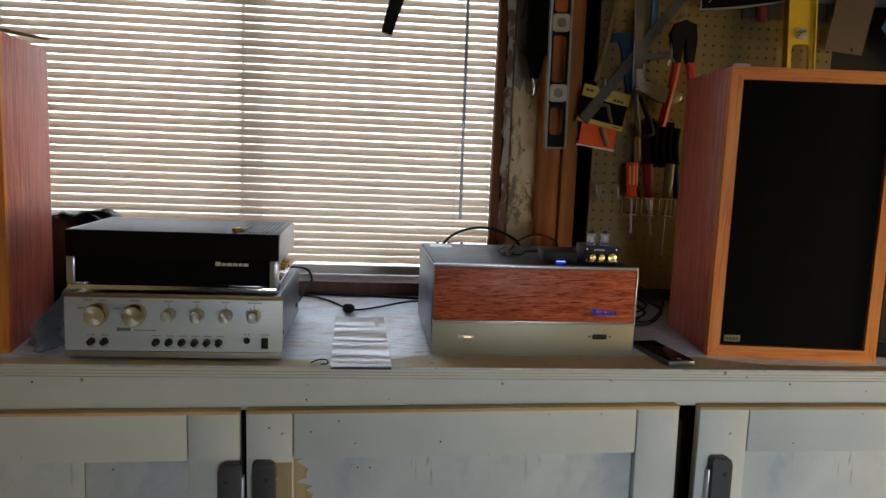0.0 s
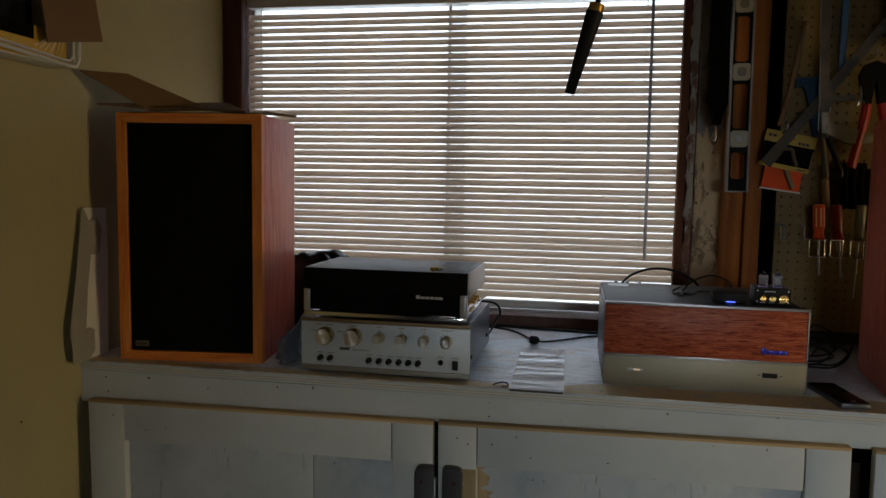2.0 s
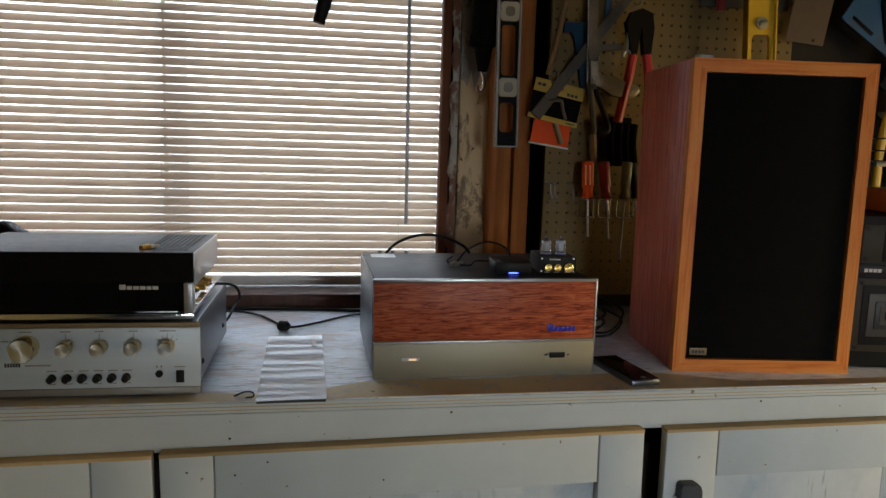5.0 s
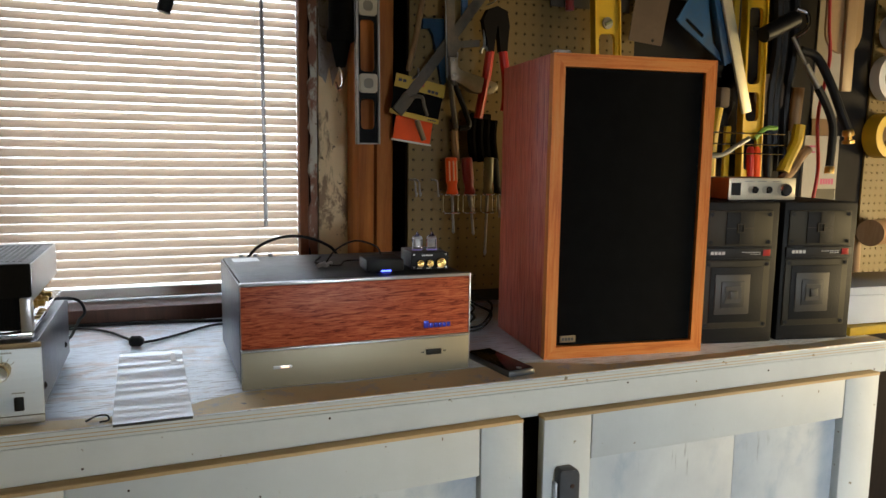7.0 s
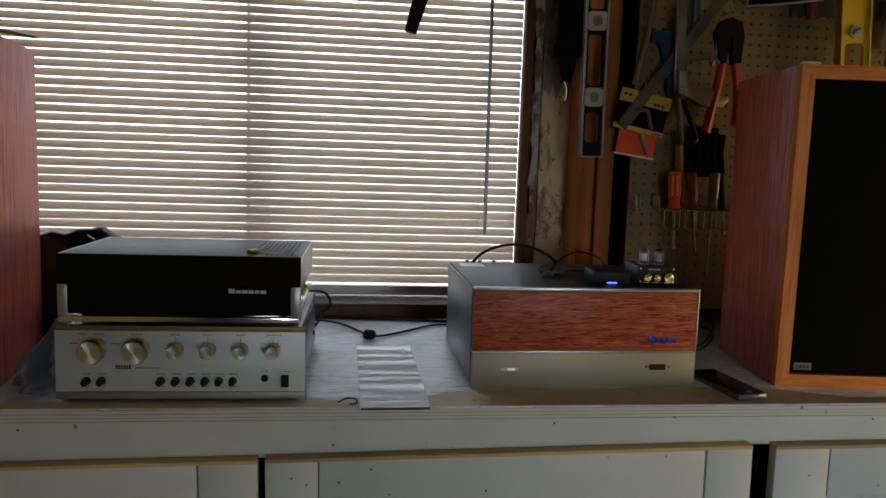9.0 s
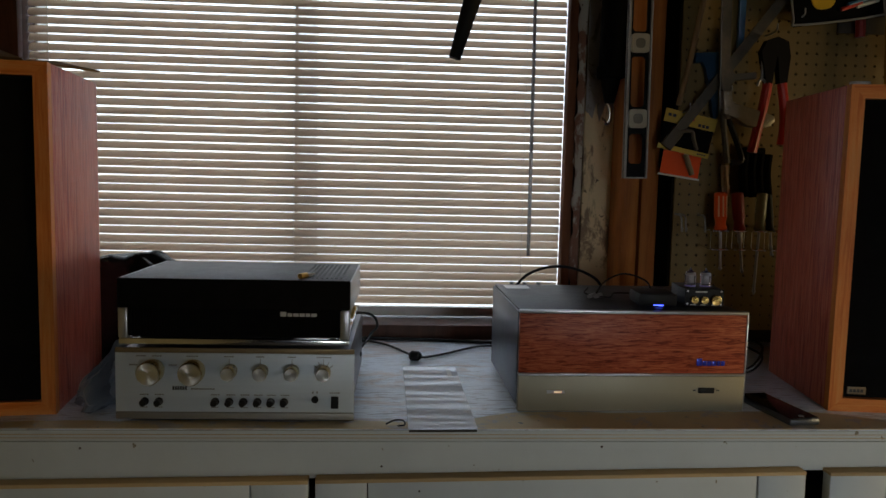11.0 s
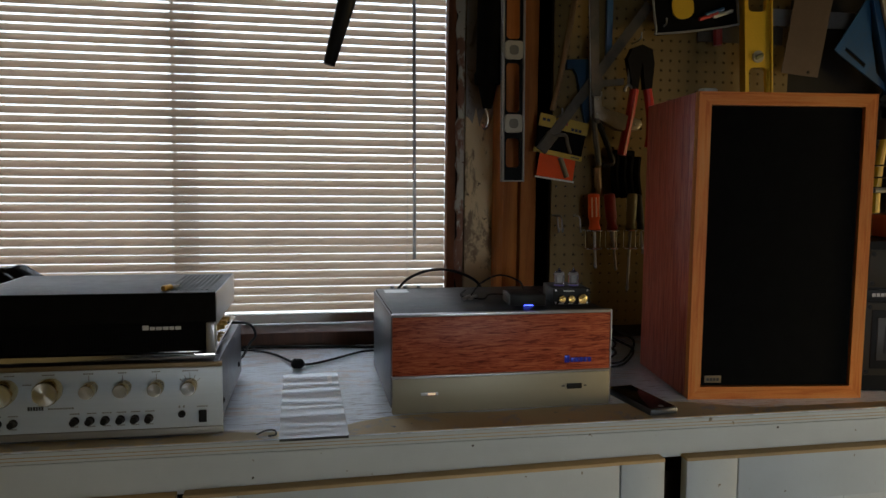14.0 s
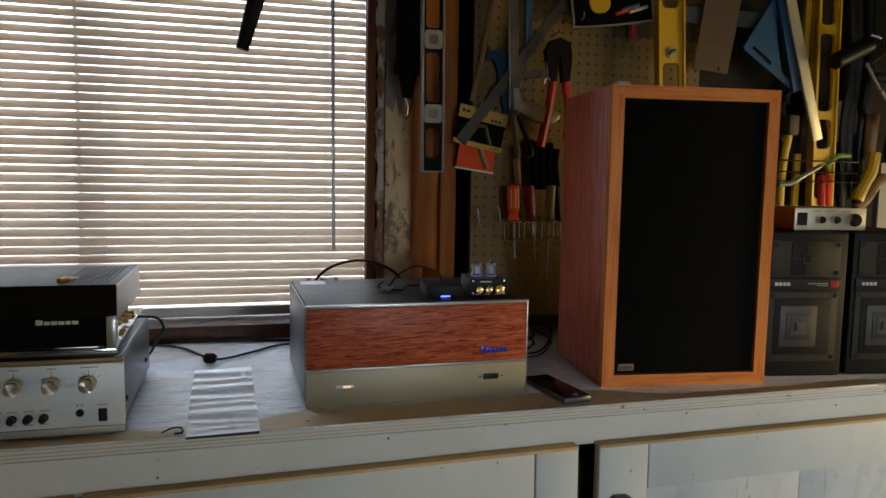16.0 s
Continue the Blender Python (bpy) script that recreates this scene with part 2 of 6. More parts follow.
FRAME_WOOD = timber("stained_window_frame", [(0.3, (0.07, 0.025, 0.014)), (0.6, (0.13, 0.05, 0.027)), (0.8, (0.17, 0.07, 0.04))], "z", 0.5, 12, 12)
PEG = plain("brown_hardboard", (0.18, 0.113, 0.024), 0.6, 0, 0.14, 7, 0.2, 300)
HOLE_DARK = plain("near_black_back", (0.012, 0.009, 0.006), 0.9)
CONCRETE = plain("concrete_floor", (0.20, 0.19, 0.18), 0.8, 0, 0.2, 3, 0.4, 90, dirt=(0.18, 0.17, 0.16))
CEILING_PAINT = plain("unseen_dark_ceiling", (0.10, 0.075, 0.05), 0.85, 0, 0.1, 3)
GRASS = plain("dry_lawn", (0.14, 0.13, 0.06), 0.95, 0, 0.3, 2, 0.4, 30)
CARD = plain("brown_cardboard", (0.20, 0.110, 0.042), 0.8, 0, 0.1, 14, 0.25, 90, (1, 8, 1))
CARD_SHADE = plain("shaded_card_grey", (0.34, 0.32, 0.27), 0.8, 0, 0.1, 12, 0.2, 120)
PAPER = plain("white_paper", (0.74, 0.73, 0.69), 0.7, 0, 0.04)
VINYL = slat_material()
CLEAR = glass("window_glass")
TUBE_GLASS = glass("tube_glass", (1.0, 1.0, 1.0))
YELLOW_CARD = plain("yellow_print", (0.50, 0.32, 0.012), 0.5, 0, 0.1)
YELLOW = plain("yellow_enamel", (0.72, 0.44, 0.015), 0.42, 0, 0.12, 12, 0.1, 200, dirt=(0.50, 0.30, 0.03))
DEEP_BLUE = plain("deep_blue_enamel", (0.008, 0.045, 0.10), 0.5, 0, 0.2, 14, spec=0.2, dirt=(0.02, 0.03, 0.04))
BLUE_TOOL = plain("blue_enamel", (0.018, 0.10, 0.24), 0.42, 0, 0.15, 14, dirt=(0.05, 0.08, 0.12))
STEEL = plain("tool_steel", (0.36, 0.36, 0.35), 0.42, 0.85, 0.15, 30, 0.12, 250, dirt=(0.28, 0.24, 0.20))
DULL_STEEL = plain("dull_saw_steel", (0.085, 0.074, 0.058), 0.6, 0.5, 0.2, 20, 0.15, 200, dirt=(0.17, 0.13, 0.09))
RED_GRIP = plain("red_grip_plastic", (0.46, 0.020, 0.012), 0.36, 0, 0.12, spec=0.3)
ORANGE = plain("orange_plastic", (0.80, 0.085, 0.010), 0.55, 0, 0.12, spec=0.2)
CRIMSON = plain("dark_red_plastic", (0.36, 0.03, 0.03), 0.32, 0, 0.12)
OLIVE = plain("clear_olive_plastic", (0.26, 0.27, 0.15), 0.25, 0, 0.12)
TAN_WOOD = timber("tan_handle_wood", [(0.3, (0.30, 0.17, 0.08)), (0.7, (0.48, 0.30, 0.15))], "z", 0.5, 20, 12)
BLUE_GLOW = glow("blue_indicator", (0.06, 0.10, 1.0), 6.0)
AMBER_GLOW = glow("amber_pilot", (1.0, 0.66, 0.45), 0.7)
BLUE_INK = plain("blue_badge", (0.02, 0.03, 0.42), 0.3, 0.2, 0.05)
INK = plain("black_ink", (0.03, 0.03, 0.03), 0.6)
GREY_INK = plain("grey_ink", (0.22, 0.22, 0.21), 0.6)
PALE_INK = plain("pale_print", (0.60, 0.60, 0.58), 0.5)
POLY = plain("black_polythene", (0.006, 0.006, 0.009), 0.25, 0, 0.3, 12, 0.9, 45, spec=0.4)
FOAM = plain("grey_blue_packing_foam", (0.19, 0.215, 0.26), 0.5, 0, 0.1, 20, 0.3, 120)

# ---- building blocks ----


def bx(bm, x0, x1, y0, y1, z0, z1, bev=0.0, m=None, seg=2):
    """A box between two corners, its edges rounded by bev, turned by m."""
    r = bmesh.ops.create_cube(bm, size=1.0)
    vs = r["verts"]
    bmesh.ops.scale(bm, vec=(x1 - x0, y1 - y0, z1 - z0), verts=vs)
    bmesh.ops.translate(bm, vec=((x0 + x1) / 2, (y0 + y1) / 2, (z0 + z1) / 2), verts=vs)
    if bev:
        es = {e for v in vs for e in v.link_edges}
        out = bmesh.ops.bevel(bm, geom=list(es), offset=bev, segments=seg, affect="EDGES", profile=0.5)
        vs = list({v for f in out["faces"] for v in f.verts} | {v for v in vs if v.is_valid})
    if m is not None:
        bmesh.ops.transform(bm, matrix=m, verts=vs)
    return vs


def rod(bm, a, b, r0, r1=None, seg=16):
    """A round bar from a to b, tapering from r0 to r1."""
    a, b = Vector(a), Vector(b)
    d = b - a
    m = Matrix.Translation((a + b) / 2) @ d.to_track_quat("Z", "Y").to_matrix().to_4x4()
    return bmesh.ops.create_cone(bm, cap_ends=True, segments=seg, radius1=r0, radius2=r0 if r1 is None else r1, depth=d.length, matrix=m)["verts"]


def lathe(bm, profile, a, axis, seg=20):
    """A turned shape: (radius, along) pairs round the line from a along axis."""
    q = Vector(axis).normalized().to_track_quat("Z", "Y").to_matrix()
    rings = []
    for r, h in profile:
        rings.append([bm.verts.new(Vector(a) + q @ Vector((r * math.cos(k * math.tau / seg), r * math.sin(k * math.tau / seg), h))) for k in range(seg)])
    for p, c in zip(rings, rings[1:]):
        for k in range(seg):
            bm.faces.new((p[k], p[(k + 1) % seg], c[(k + 1) % seg], c[k]))
    bm.faces.new(rings[0][::-1])
    bm.faces.new(rings[-1])


def smooth_line(pts, steps=8):
    """A soft line through the points."""
    p = [Vector(q) for q in pts]
    p = [p[0] * 2 - p[1]] + p + [p[-1] * 2 - p[-2]]
    out = []
    for i in range(1, len(p) - 2):
        for s in range(steps):
            t = s / steps
            out.append(0.5 * (2 * p[i] + (p[i + 1] - p[i - 1]) * t + (2 * p[i - 1] - 5 * p[i] + 4 * p[i + 1] - p[i + 2]) * t * t
                              + (3 * p[i] - p[i - 1] - 3 * p[i + 1] + p[i + 2]) * t ** 3))
    out.append(p[-2])
    return out


def sweep(bm, pts, r, seg=8, steps=8):
    """A cord of radius r along a soft line through the points."""
    line = smooth_line(pts, steps)
    rings, last = [], None
    for i, c in enumerate(line):
        d = (line[min(i + 1, len(line) - 1)] - line[max(i - 1, 0)]).normalized()
        up = last if last else (Vector((0, 0, 1)) if abs(d.z) < 0.9 else Vector((1, 0, 0)))
        s = d.cross(up).normalized()
        u = s.cross(d).normalized()
        last = u
        rings.append([bm.verts.new(c + r * (math.cos(k * math.tau / seg) * s + math.sin(k * math.tau / seg) * u)) for k in range(seg)])
    for p, c in zip(rings, rings[1:]):
        for k in range(seg):
            bm.faces.new((p[k], p[(k + 1) % seg], c[(k + 1) % seg], c[k]))
    bm.faces.new(rings[0][::-1])
    bm.faces.new(rings[-1])


def plate(bm, outline, y0, y1, holes=(), bev=0.0):
    """A flat shape cut from sheet, outline in x and z, from y0 (front) to y1, with holes right through."""
    from_edges = []
    for ring in (outline, *holes):
        vs = [bm.verts.new((x, y0, z)) for x, z in ring]
        from_edges += [bm.edges.new((vs[i], vs[(i + 1) % len(vs)])) for i in range(len(vs))]
    faces = [g for g in bmesh.ops.triangle_fill(bm, use_beauty=True, use_dissolve=False, edges=from_edges)["geom"] if isinstance(g, bmesh.types.BMFace)]
    ex = bmesh.ops.extrude_face_region(bm, geom=faces)
    bmesh.ops.translate(bm, vec=(0, y1 - y0, 0), verts=[g for g in ex["geom"] if isinstance(g, bmesh.types.BMVert)])
    bmesh.ops.recalc_face_normals(bm, faces=bm.faces[:])


def round_rect(cx, cz, w, h, r, n=4):
    pts = []
    for sx, sz, a0 in ((1, 1, 0), (-1, 1, 90), (-1, -1, 180), (1, -1, 270)):
        for k in range(n + 1):
            a = radians(a0 + 90 * k / n)
            pts.append((cx + sx * (w / 2 - r) + r * math.cos(a), cz + sz * (h / 2 - r) + r * math.sin(a)))
    return pts


def finish(bm, name, material, smooth=True):
    me = bpy.data.meshes.new(name)
    bm.to_mesh(me)
    bm.free()
    me.materials.append(material)
    if smooth:
        me.shade_smooth()
        me.set_sharp_from_angle(angle=radians(35))
    return me


def part(name, bm, material, parent, label="", smooth=True):
    ob = new(name, finish(bm, name, material, smooth))
    ob.parent = parent
    if label:
        ob["label"] = label
    return ob


def thing(name, m, label, category, group="", kind=""):
    ob = new(name)
    ob.empty_display_size = 0.05
    ob.matrix_world = m
    return tagged(ob, label, category, group, kind)


def solid(name, bm, material, label, category, kind="", smooth=True, group=""):
    return tagged(new(name, finish(bm, name, material, smooth)), label, category, group, kind)


def boxes(*args, bev=0.0):
    bm = bmesh.new()
    for a in args:
        bx(bm, *a, bev=bev)
    return bm


# ---- structure ----
TOP = 0.9
WIN_L, WIN_R, WIN_B, WIN_T = -0.712, 0.492, 0.932, 1.795
# floor, ceiling, south and east walls are unseen and dark to limit bounced light
solid("floor", boxes((-0.9, 3.4, -3.2, 2.1, -0.12, 0.0)), CONCRETE, "grey concrete garage floor", "floor", "structure")
solid("ceiling", boxes((-0.9, 3.4, -3.2, 2.1, 2.45, 2.55)), CEILING_PAINT, "unseen garage ceiling, dark to limit bounced light", "ceiling", "structure")
solid("wall_west", boxes((-0.90, -0.762, -3.2, 2.1, 0.0, 2.45)), DRYWALL, "off-white painted plasterboard wall beside the bench", "wall", "structure")
# hatch top and left edge cut light from the upper tools and left doors
solid("wall_south", boxes((-0.762, 0.74, -3.2, -3.05, 0.0, 2.45), (2.3, 3.4, -3.2, -3.05, 0.0, 2.45), (0.74, 2.3, -3.2, -3.05, 1.42, 2.45), (0.74, 2.3, -3.2, -3.05, 0.0, 0.6)), DARK_TIMBER,
      "unseen dark wall, its hatch edges set to shape the daylight", "wall", "structure")
# opening made up to let the warm side lamp in
solid("wall_east", boxes((3.2, 3.4, -3.05, 0.05, 0.0, 2.45), (3.2, 3.4, 1.05, 2.1, 0.0, 2.45), (3.2, 3.4, 0.05, 1.05, 1.15, 2.45), (3.2, 3.4, 0.05, 1.05, 0.0, 0.6)), DARK_TIMBER,
      "unseen dark wall with an opening made for the side lamp", "wall", "structure")
solid("wall_north", boxes((-0.762, WIN_L - 0.004, 1.86, 1.97, 0.0, 2.45), (WIN_L - 0.004, WIN_R + 0.004, 1.86, 1.97, 0.0, 0.905), (WIN_L - 0.004, WIN_R + 0.004, 1.86, 1.97, WIN_T, 2.45),
                          (WIN_R + 0.004, 3.2, 1.86, 1.912, 0.0, 2.45), (WIN_R + 0.07, 3.2, 1.9121, 1.97, 0.0, 2.45)), DARK_TIMBER, "dark unlined timber wall behind the workbench", "wall", "structure")
solid("ground", boxes((-60, 60, -60, 120, -0.4, -0.125)), GRASS, "dry lawn around the garage", "ground", "structure")

# window
win = thing("window_1", pose(0, 0, 0), "sliding window with a stained wooden frame behind a blind", "window", kind="structure")
part("window_frame", boxes((WIN_L - 0.048, WIN_L, 1.852, 1.972, 0.905, WIN_T + 0.05), bev=0.002), FRAME_WOOD, win)
part("window_stop", boxes((WIN_L - 0.047, WIN_L + 0.009, 1.828, 1.8515, 0.905, WIN_T + 0.05), bev=0.003), FRAME_WOOD, win, "dark stained window stop")
part("window_frame", boxes((WIN_R - 0.005, WIN_R + 0.0145, 1.842, 1.8775, 0.905, WIN_T + 0.05), bev=0.003), FRAME_RED, win, "red-brown window stop")
part("window_frame", boxes((WIN_L, WIN_R, 1.86, 1.972, WIN_T, WIN_T + 0.05), bev=0.003), FRAME_WOOD, win)
part("window_sill", boxes((WIN_L, WIN_R, 1.795, 1.972, 0.88, 0.932), bev=0.004), FRAME_WOOD, win, "dark stained wooden sill")
JAMB_R, JAMB_L, JAMB_T = WIN_R + 0.06, -0.706, 1.775
part("jamb", boxes((JAMB_R, JAMB_R + 0.008, 1.9125, 1.970, 0.9325, WIN_T), bev=0.002), WHITE_PLASTIC, win, "pale window jamb")
part("jamb", boxes((WIN_L, JAMB_L, 1.925, 1.970, 0.9325, WIN_T), bev=0.002), WHITE_PLASTIC, win, "pale window jamb")
part("head_board", boxes((JAMB_L, JAMB_R, 1.925, 1.970, JAMB_T, WIN_T), bev=0.002), WHITE_PLASTIC, win)
part("mullion", boxes((-0.134, -0.1275, 1.934, 1.957, 0.9325, JAMB_T), bev=0.003), WHITE_PLASTIC, win, "pale meeting stile")
# tinted strip added to put the soft shade band on the slats
part("pane", boxes((-0.127, -0.082, 1.944, 1.948, 0.9325, JAMB_T)), glass("band_shade_glass", (0.55, 0.53, 0.51)), win, "tinted glass strip added to shade a band of the blind")
part("pane", boxes((JAMB_L, -0.1215, 1.960, 1.964, 0.9325, JAMB_T)), CLEAR, win).visible_shadow = False
part("pane", boxes((-0.1205, JAMB_R, 1.960, 1.964, 0.9325, JAMB_T)), CLEAR, win).visible_shadow = False

# venetian blind
blind = thing("venetian_blind", pose(0, 1.895, 0), "cream vinyl venetian blind, lowered, slats half closed", "blind")
PITCH, SLAT_W, TILT = 0.0192, 0.0190, 64
b = bmesh.new()
ring = []
for side in (1, -1):
    row = []
    for k in (range(7) if side == 1 else range(6, -1, -1)):
        u = (k / 6 - 0.5)
        row.append((u * SLAT_W, 0.0022 * (1 - (2 * u) ** 2) + side * 0.0002))
    ring += row
ca, sa = math.cos(radians(TILT)), math.sin(radians(TILT))
ends = []
for x in (WIN_L + 0.0012, WIN_R - 0.002):
    ends.append([b.verts.new((x, ca * u - sa * w, sa * u + ca * w)) for u, w in ring])
for k in range(len(ring)):
    b.faces.new((ends[0][k], ends[0][(k + 1) % len(ring)], ends[1][(k + 1) % len(ring)], ends[1][k]))
b.faces.new(ends[0][::-1])
b.faces.new(ends[1])
slat_mesh = finish(b, "slat", VINYL)
SLATS = int((WIN_T - 0.03 - 0.966) / PITCH)
for i in range(SLATS):
    o = new("slat", slat_mesh)
    o.parent = blind
    o.matrix_basis = pose(0, 0, 0.972 + i * PITCH, random.gauss(0, 1.4), random.uniform(-0.08, 0.08), 0)
part("bottom_rail", boxes((WIN_L + 0.004, WIN_R - 0.002, -0.012, 0.012, 0.936, 0.958), bev=0.003), WHITE_PLASTIC, blind, "white bottom rail")
part("head_rail", boxes((WIN_L + 0.002, WIN_R - 0.001, -0.014, 0.014, WIN_T - 0.03, WIN_T - 0.002), bev=0.002), WHITE_PLASTIC, blind)
for x in (-0.665, -0.13, 0.40):
    bm = bmesh.new()
    rod(bm, (x, -0.0125, 0.945), (x, -0.0125, WIN_T - 0.02), 0.0007, seg=6)
    rod(bm, (x, 0.0125, 0.945), (x, 0.0125, WIN_T - 0.02), 0.0007, seg=6)
    part("ladder_cord", bm, WHITE_PLASTIC, blind)
bm = bmesh.new()
rod(bm, (0.416, -0.02, 1.084), (0.412, -0.02, WIN_T - 0.03), 0.0042, seg=6)
part("tilt_wand", bm, plain("clear_grey_wand", (0.45, 0.46, 0.47), 0.25), blind, "grey plastic tilt wand")

# wall behind the tools
solid("trim_post", boxes((0.5285, 0.618, 1.842, 1.865, 0.9, 2.45), bev=0.003), PLASTER, "stained and patched plaster strip beside the window", "wall strip", "structure")


def ragged(bm, x0, x1, z0, z1, y0, y1, wander, step, side, seed):
    """A flat strip with one torn long edge ('l' or 'r') or a torn foot ('b')."""
    rnd = random.Random(seed)
    n = max(2, int(((x1 - x0) if side == "b" else (z1 - z0)) / step))
    if side == "b":
        edge = [(x0 + (x1 - x0) * k / n, z0 + rnd.uniform(0, wander)) for k in range(n + 1)]
        pts = edge + [(x1, z1), (x0, z1)]
    else:
        xe = x0 if side == "l" else x1
        sg = 1 if side == "l" else -1
        edge = [(xe + sg * wander * rnd.random() ** 1.5, z0 + (z1 - z0) * k / n) for k in range(n + 1)]
        pts = ([(x1, z1), (x1, z0)] + edge) if side == "l" else ([(x0, z1), (x0, z0)] + edge)
    plate(bm, pts, y0, y1)


bm = bmesh.new()
ragged(bm, 0.5035, 0.5252, 0.9, 2.45, 1.8375, 1.8412, 0.009, 0.016, "l", 4)
solid("trim_strip", bm, PEELING, "narrow strip of peeling white paint", "trim", "structure", smooth=False)
# grey sheet over the upper strip, darker than the plaster below
bm = bmesh.new()
ragged(bm, 0.5290, 0.5935, 1.395, 2.44, 1.8400, 1.8415, 0.05, 0.008, "b", 9)
solid("trim_patch", bm, PATCH_GREY, "grey patch with a ragged foot over the upper plaster strip", "wall strip", "structure", smooth=False)
solid("trim_stud", boxes((0.594, 0.628, 1.74, 1.842, 0.9, 2.45), bev=0.003), REDWOOD, "red-brown wall stud", "stud", "structure")
solid("trim_stud", boxes((0.634, 0.670, 1.74, 1.842, 0.9, 2.45), bev=0.003), REDWOOD, "red-brown wall stud", "stud", "structure")


def pegboard(name, x0, z0, nx, nz, pitch, y, r=0.0028):
    verts, faces = [], []
    for i in range(nx):
        for j in range(nz):
            cx, cz = x0 + (i + 0.5) * pitch, z0 + (j + 0.5) * pitch
            base, h = len(verts), pitch / 2
            outer = [(h, 0), (h, h), (0, h), (-h, h), (-h, 0), (-h, -h), (0, -h), (h, -h)]
            verts += [(cx + a, y, cz + c) for a, c in outer]
            verts += [(cx + r * math.cos(k * math.tau / 8), y, cz + r * math.sin(k * math.tau / 8)) for k in range(8)]
            verts += [(cx + r * math.cos(k * math.tau / 8), y + 0.005, cz + r * math.sin(k * math.tau / 8)) for k in range(8)]
            for k in range(8):
                n = (k + 1) % 8
                faces.append((base + k, base + n, base + 8 + n, base + 8 + k))
                faces.append((base + 8 + k, base + 8 + n, base + 16 + n, base + 16 + k))
    me = bpy.data.meshes.new(name)
    me.from_pydata(verts, [], faces)
    me.materials.append(PEG)
    ob = tagged(new(name, me), "brown perforated hardboard tool panel", "pegboard", kind="structure")
    x1, z1 = x0 + nx * pitch, z0 + nz * pitch
    part("edge_strip", boxes((x0, x0 + 0.003, y + 0.0005, y + 0.006, z0, z1), (x1 - 0.003, x1, y + 0.0005, y + 0.006, z0, z1), (x0, x1, y + 0.0005, y + 0.006, z0, z0 + 0.003)), PEG, ob)
    # near-black sheet added so the holes read as deep shade
    part("hole_shade_sheet", boxes((x0, x1, y + 0.014, y + 0.02, z0, z1)), HOLE_DARK, ob)
    return ob


pegboard("wall_pegboard_1", 0.699, 0.944, 26, 46, 0.0217, 1.72)

# workbench
bench = thing("workbench", pose(0, 0, 0), "built-in workbench with a scuffed white top and painted doors", "workbench")
bench["kind"] = "structure"
part("bench_top", boxes((-0.7615, 1.522, 1.2, 1.7945, 0.882, TOP), bev=0.0015), BENCH, bench, "scuffed white-painted plywood top")
part("plywood_edge", boxes((-0.7615, 1.524, 1.1975, 1.1998, 0.8835, 0.8985)), FASCIA, bench, "painted plywood front edge")
for z in (0.8875, 0.8925):
    part("ply_line", boxes((-0.7615, 1.524, 1.1968, 1.1974, z, z + 0.0009)), RAW_EDGE, bench)
rnd = random.Random(31)
bm = bmesh.new()
back = []
for k in range(150):
    x = -0.7605 + 2.2805 * k / 149
    wide = 0.046 * min(1, max(0, (x - 0.20) / 0.10)) * min(1, max(0, (0.90 - x) / 0.12))
    back.append((x, 1.232 + wide + 0.010 * noise.noise(Vector((x * 9, 0.3, 0))) + rnd.uniform(-0.002, 0.002)))
plate(bm, [(-0.7605, 1.2006)] + back + [(1.52, 1.2006)], 0.0, 0.0006)
for v in bm.verts:
    v.co = Vector((v.co.x, v.co.z, TOP + 0.0002 + v.co.y))
bmesh.ops.recalc_face_normals(bm, faces=bm.faces[:])
part("bare_strip", bm, BARE_STRIP, bench, "bare worn wood along the front of the top", smooth=False)
bm = bmesh.new()
plate(bm, [(-0.7615, 0.814), (0.0, 0.828), (0.72, 0.838), (1.522, 0.838), (1.522, 0.8815), (-0.7615, 0.8815)], 1.2, 1.222)
part("fascia", bm, FASCIA, bench, "white painted front board", smooth=False)
part("carcass", boxes((-0.72, 1.51, 1.235, 1.78, 0.0, 0.80)), DARK_TIMBER, bench)


def cabinet_door(x0, x1, top, aslant, stile, joint, rail=0.078, y=1.178):
    d = thing("cabinet_door", pose(x0, y, 0, 0, aslant, 0), "white painted frame-and-panel cabinet door under the bench", "cabinet door", "bench doors")
    w = x1 - x0
    part("stile", boxes((0, stile, 0, 0.02, 0.08, top), bev=0.0022), FASCIA, d)
    part("stile", boxes((w - stile, w, 0, 0.02, 0.08, top), bev=0.0022), FASCIA, d)
    part("rail", boxes((stile + 0.0018, w - stile - 0.0018, 0.0006, 0.02, top - rail, top), bev=0.0015), FASCIA, d)
    part("rail", boxes((stile + 0.0018, w - stile - 0.0018, 0.0006, 0.02, 0.08, 0.08 + rail), bev=0.0015), FASCIA, d)
    boards = ((stile, joint - 0.0006, 0.0165), (joint + 0.0006, w - stile, 0.0168)) if joint else ((stile, w - stile, 0.0165),)
    for a, c, back in boards:
        part("panel", boxes((a, c, back, 0.0195, 0.08 + rail, top - rail), bev=0.0005), PANEL_PAINT, d, "scuffed grey-white recessed board")
    part("top_edge", boxes((0, w, -0.0004, 0.0205, top - 0.0025, top + 0.003), bev=0.0008), RAW_EDGE, d, "bare plywood top edge")
    return d


D1 = cabinet_door(-0.722, -0.003, 0.822, -0.65, 0.079, 0.477)
D2 = cabinet_door(0.010, 0.722, 0.831, -0.85, 0.072, None)
D3 = cabinet_door(0.750, 1.482, 0.840, -0.25, 0.087, 0.400)
bm = bmesh.new()
ragged(bm, 0.036, 0.0715, 0.40, 0.748, -0.0006, -0.0001, 0.014, 0.006, "l", 21)
part("bare_patch", bm, BARE_TAN, D2, "paint worn through to bare wood beside the pull")
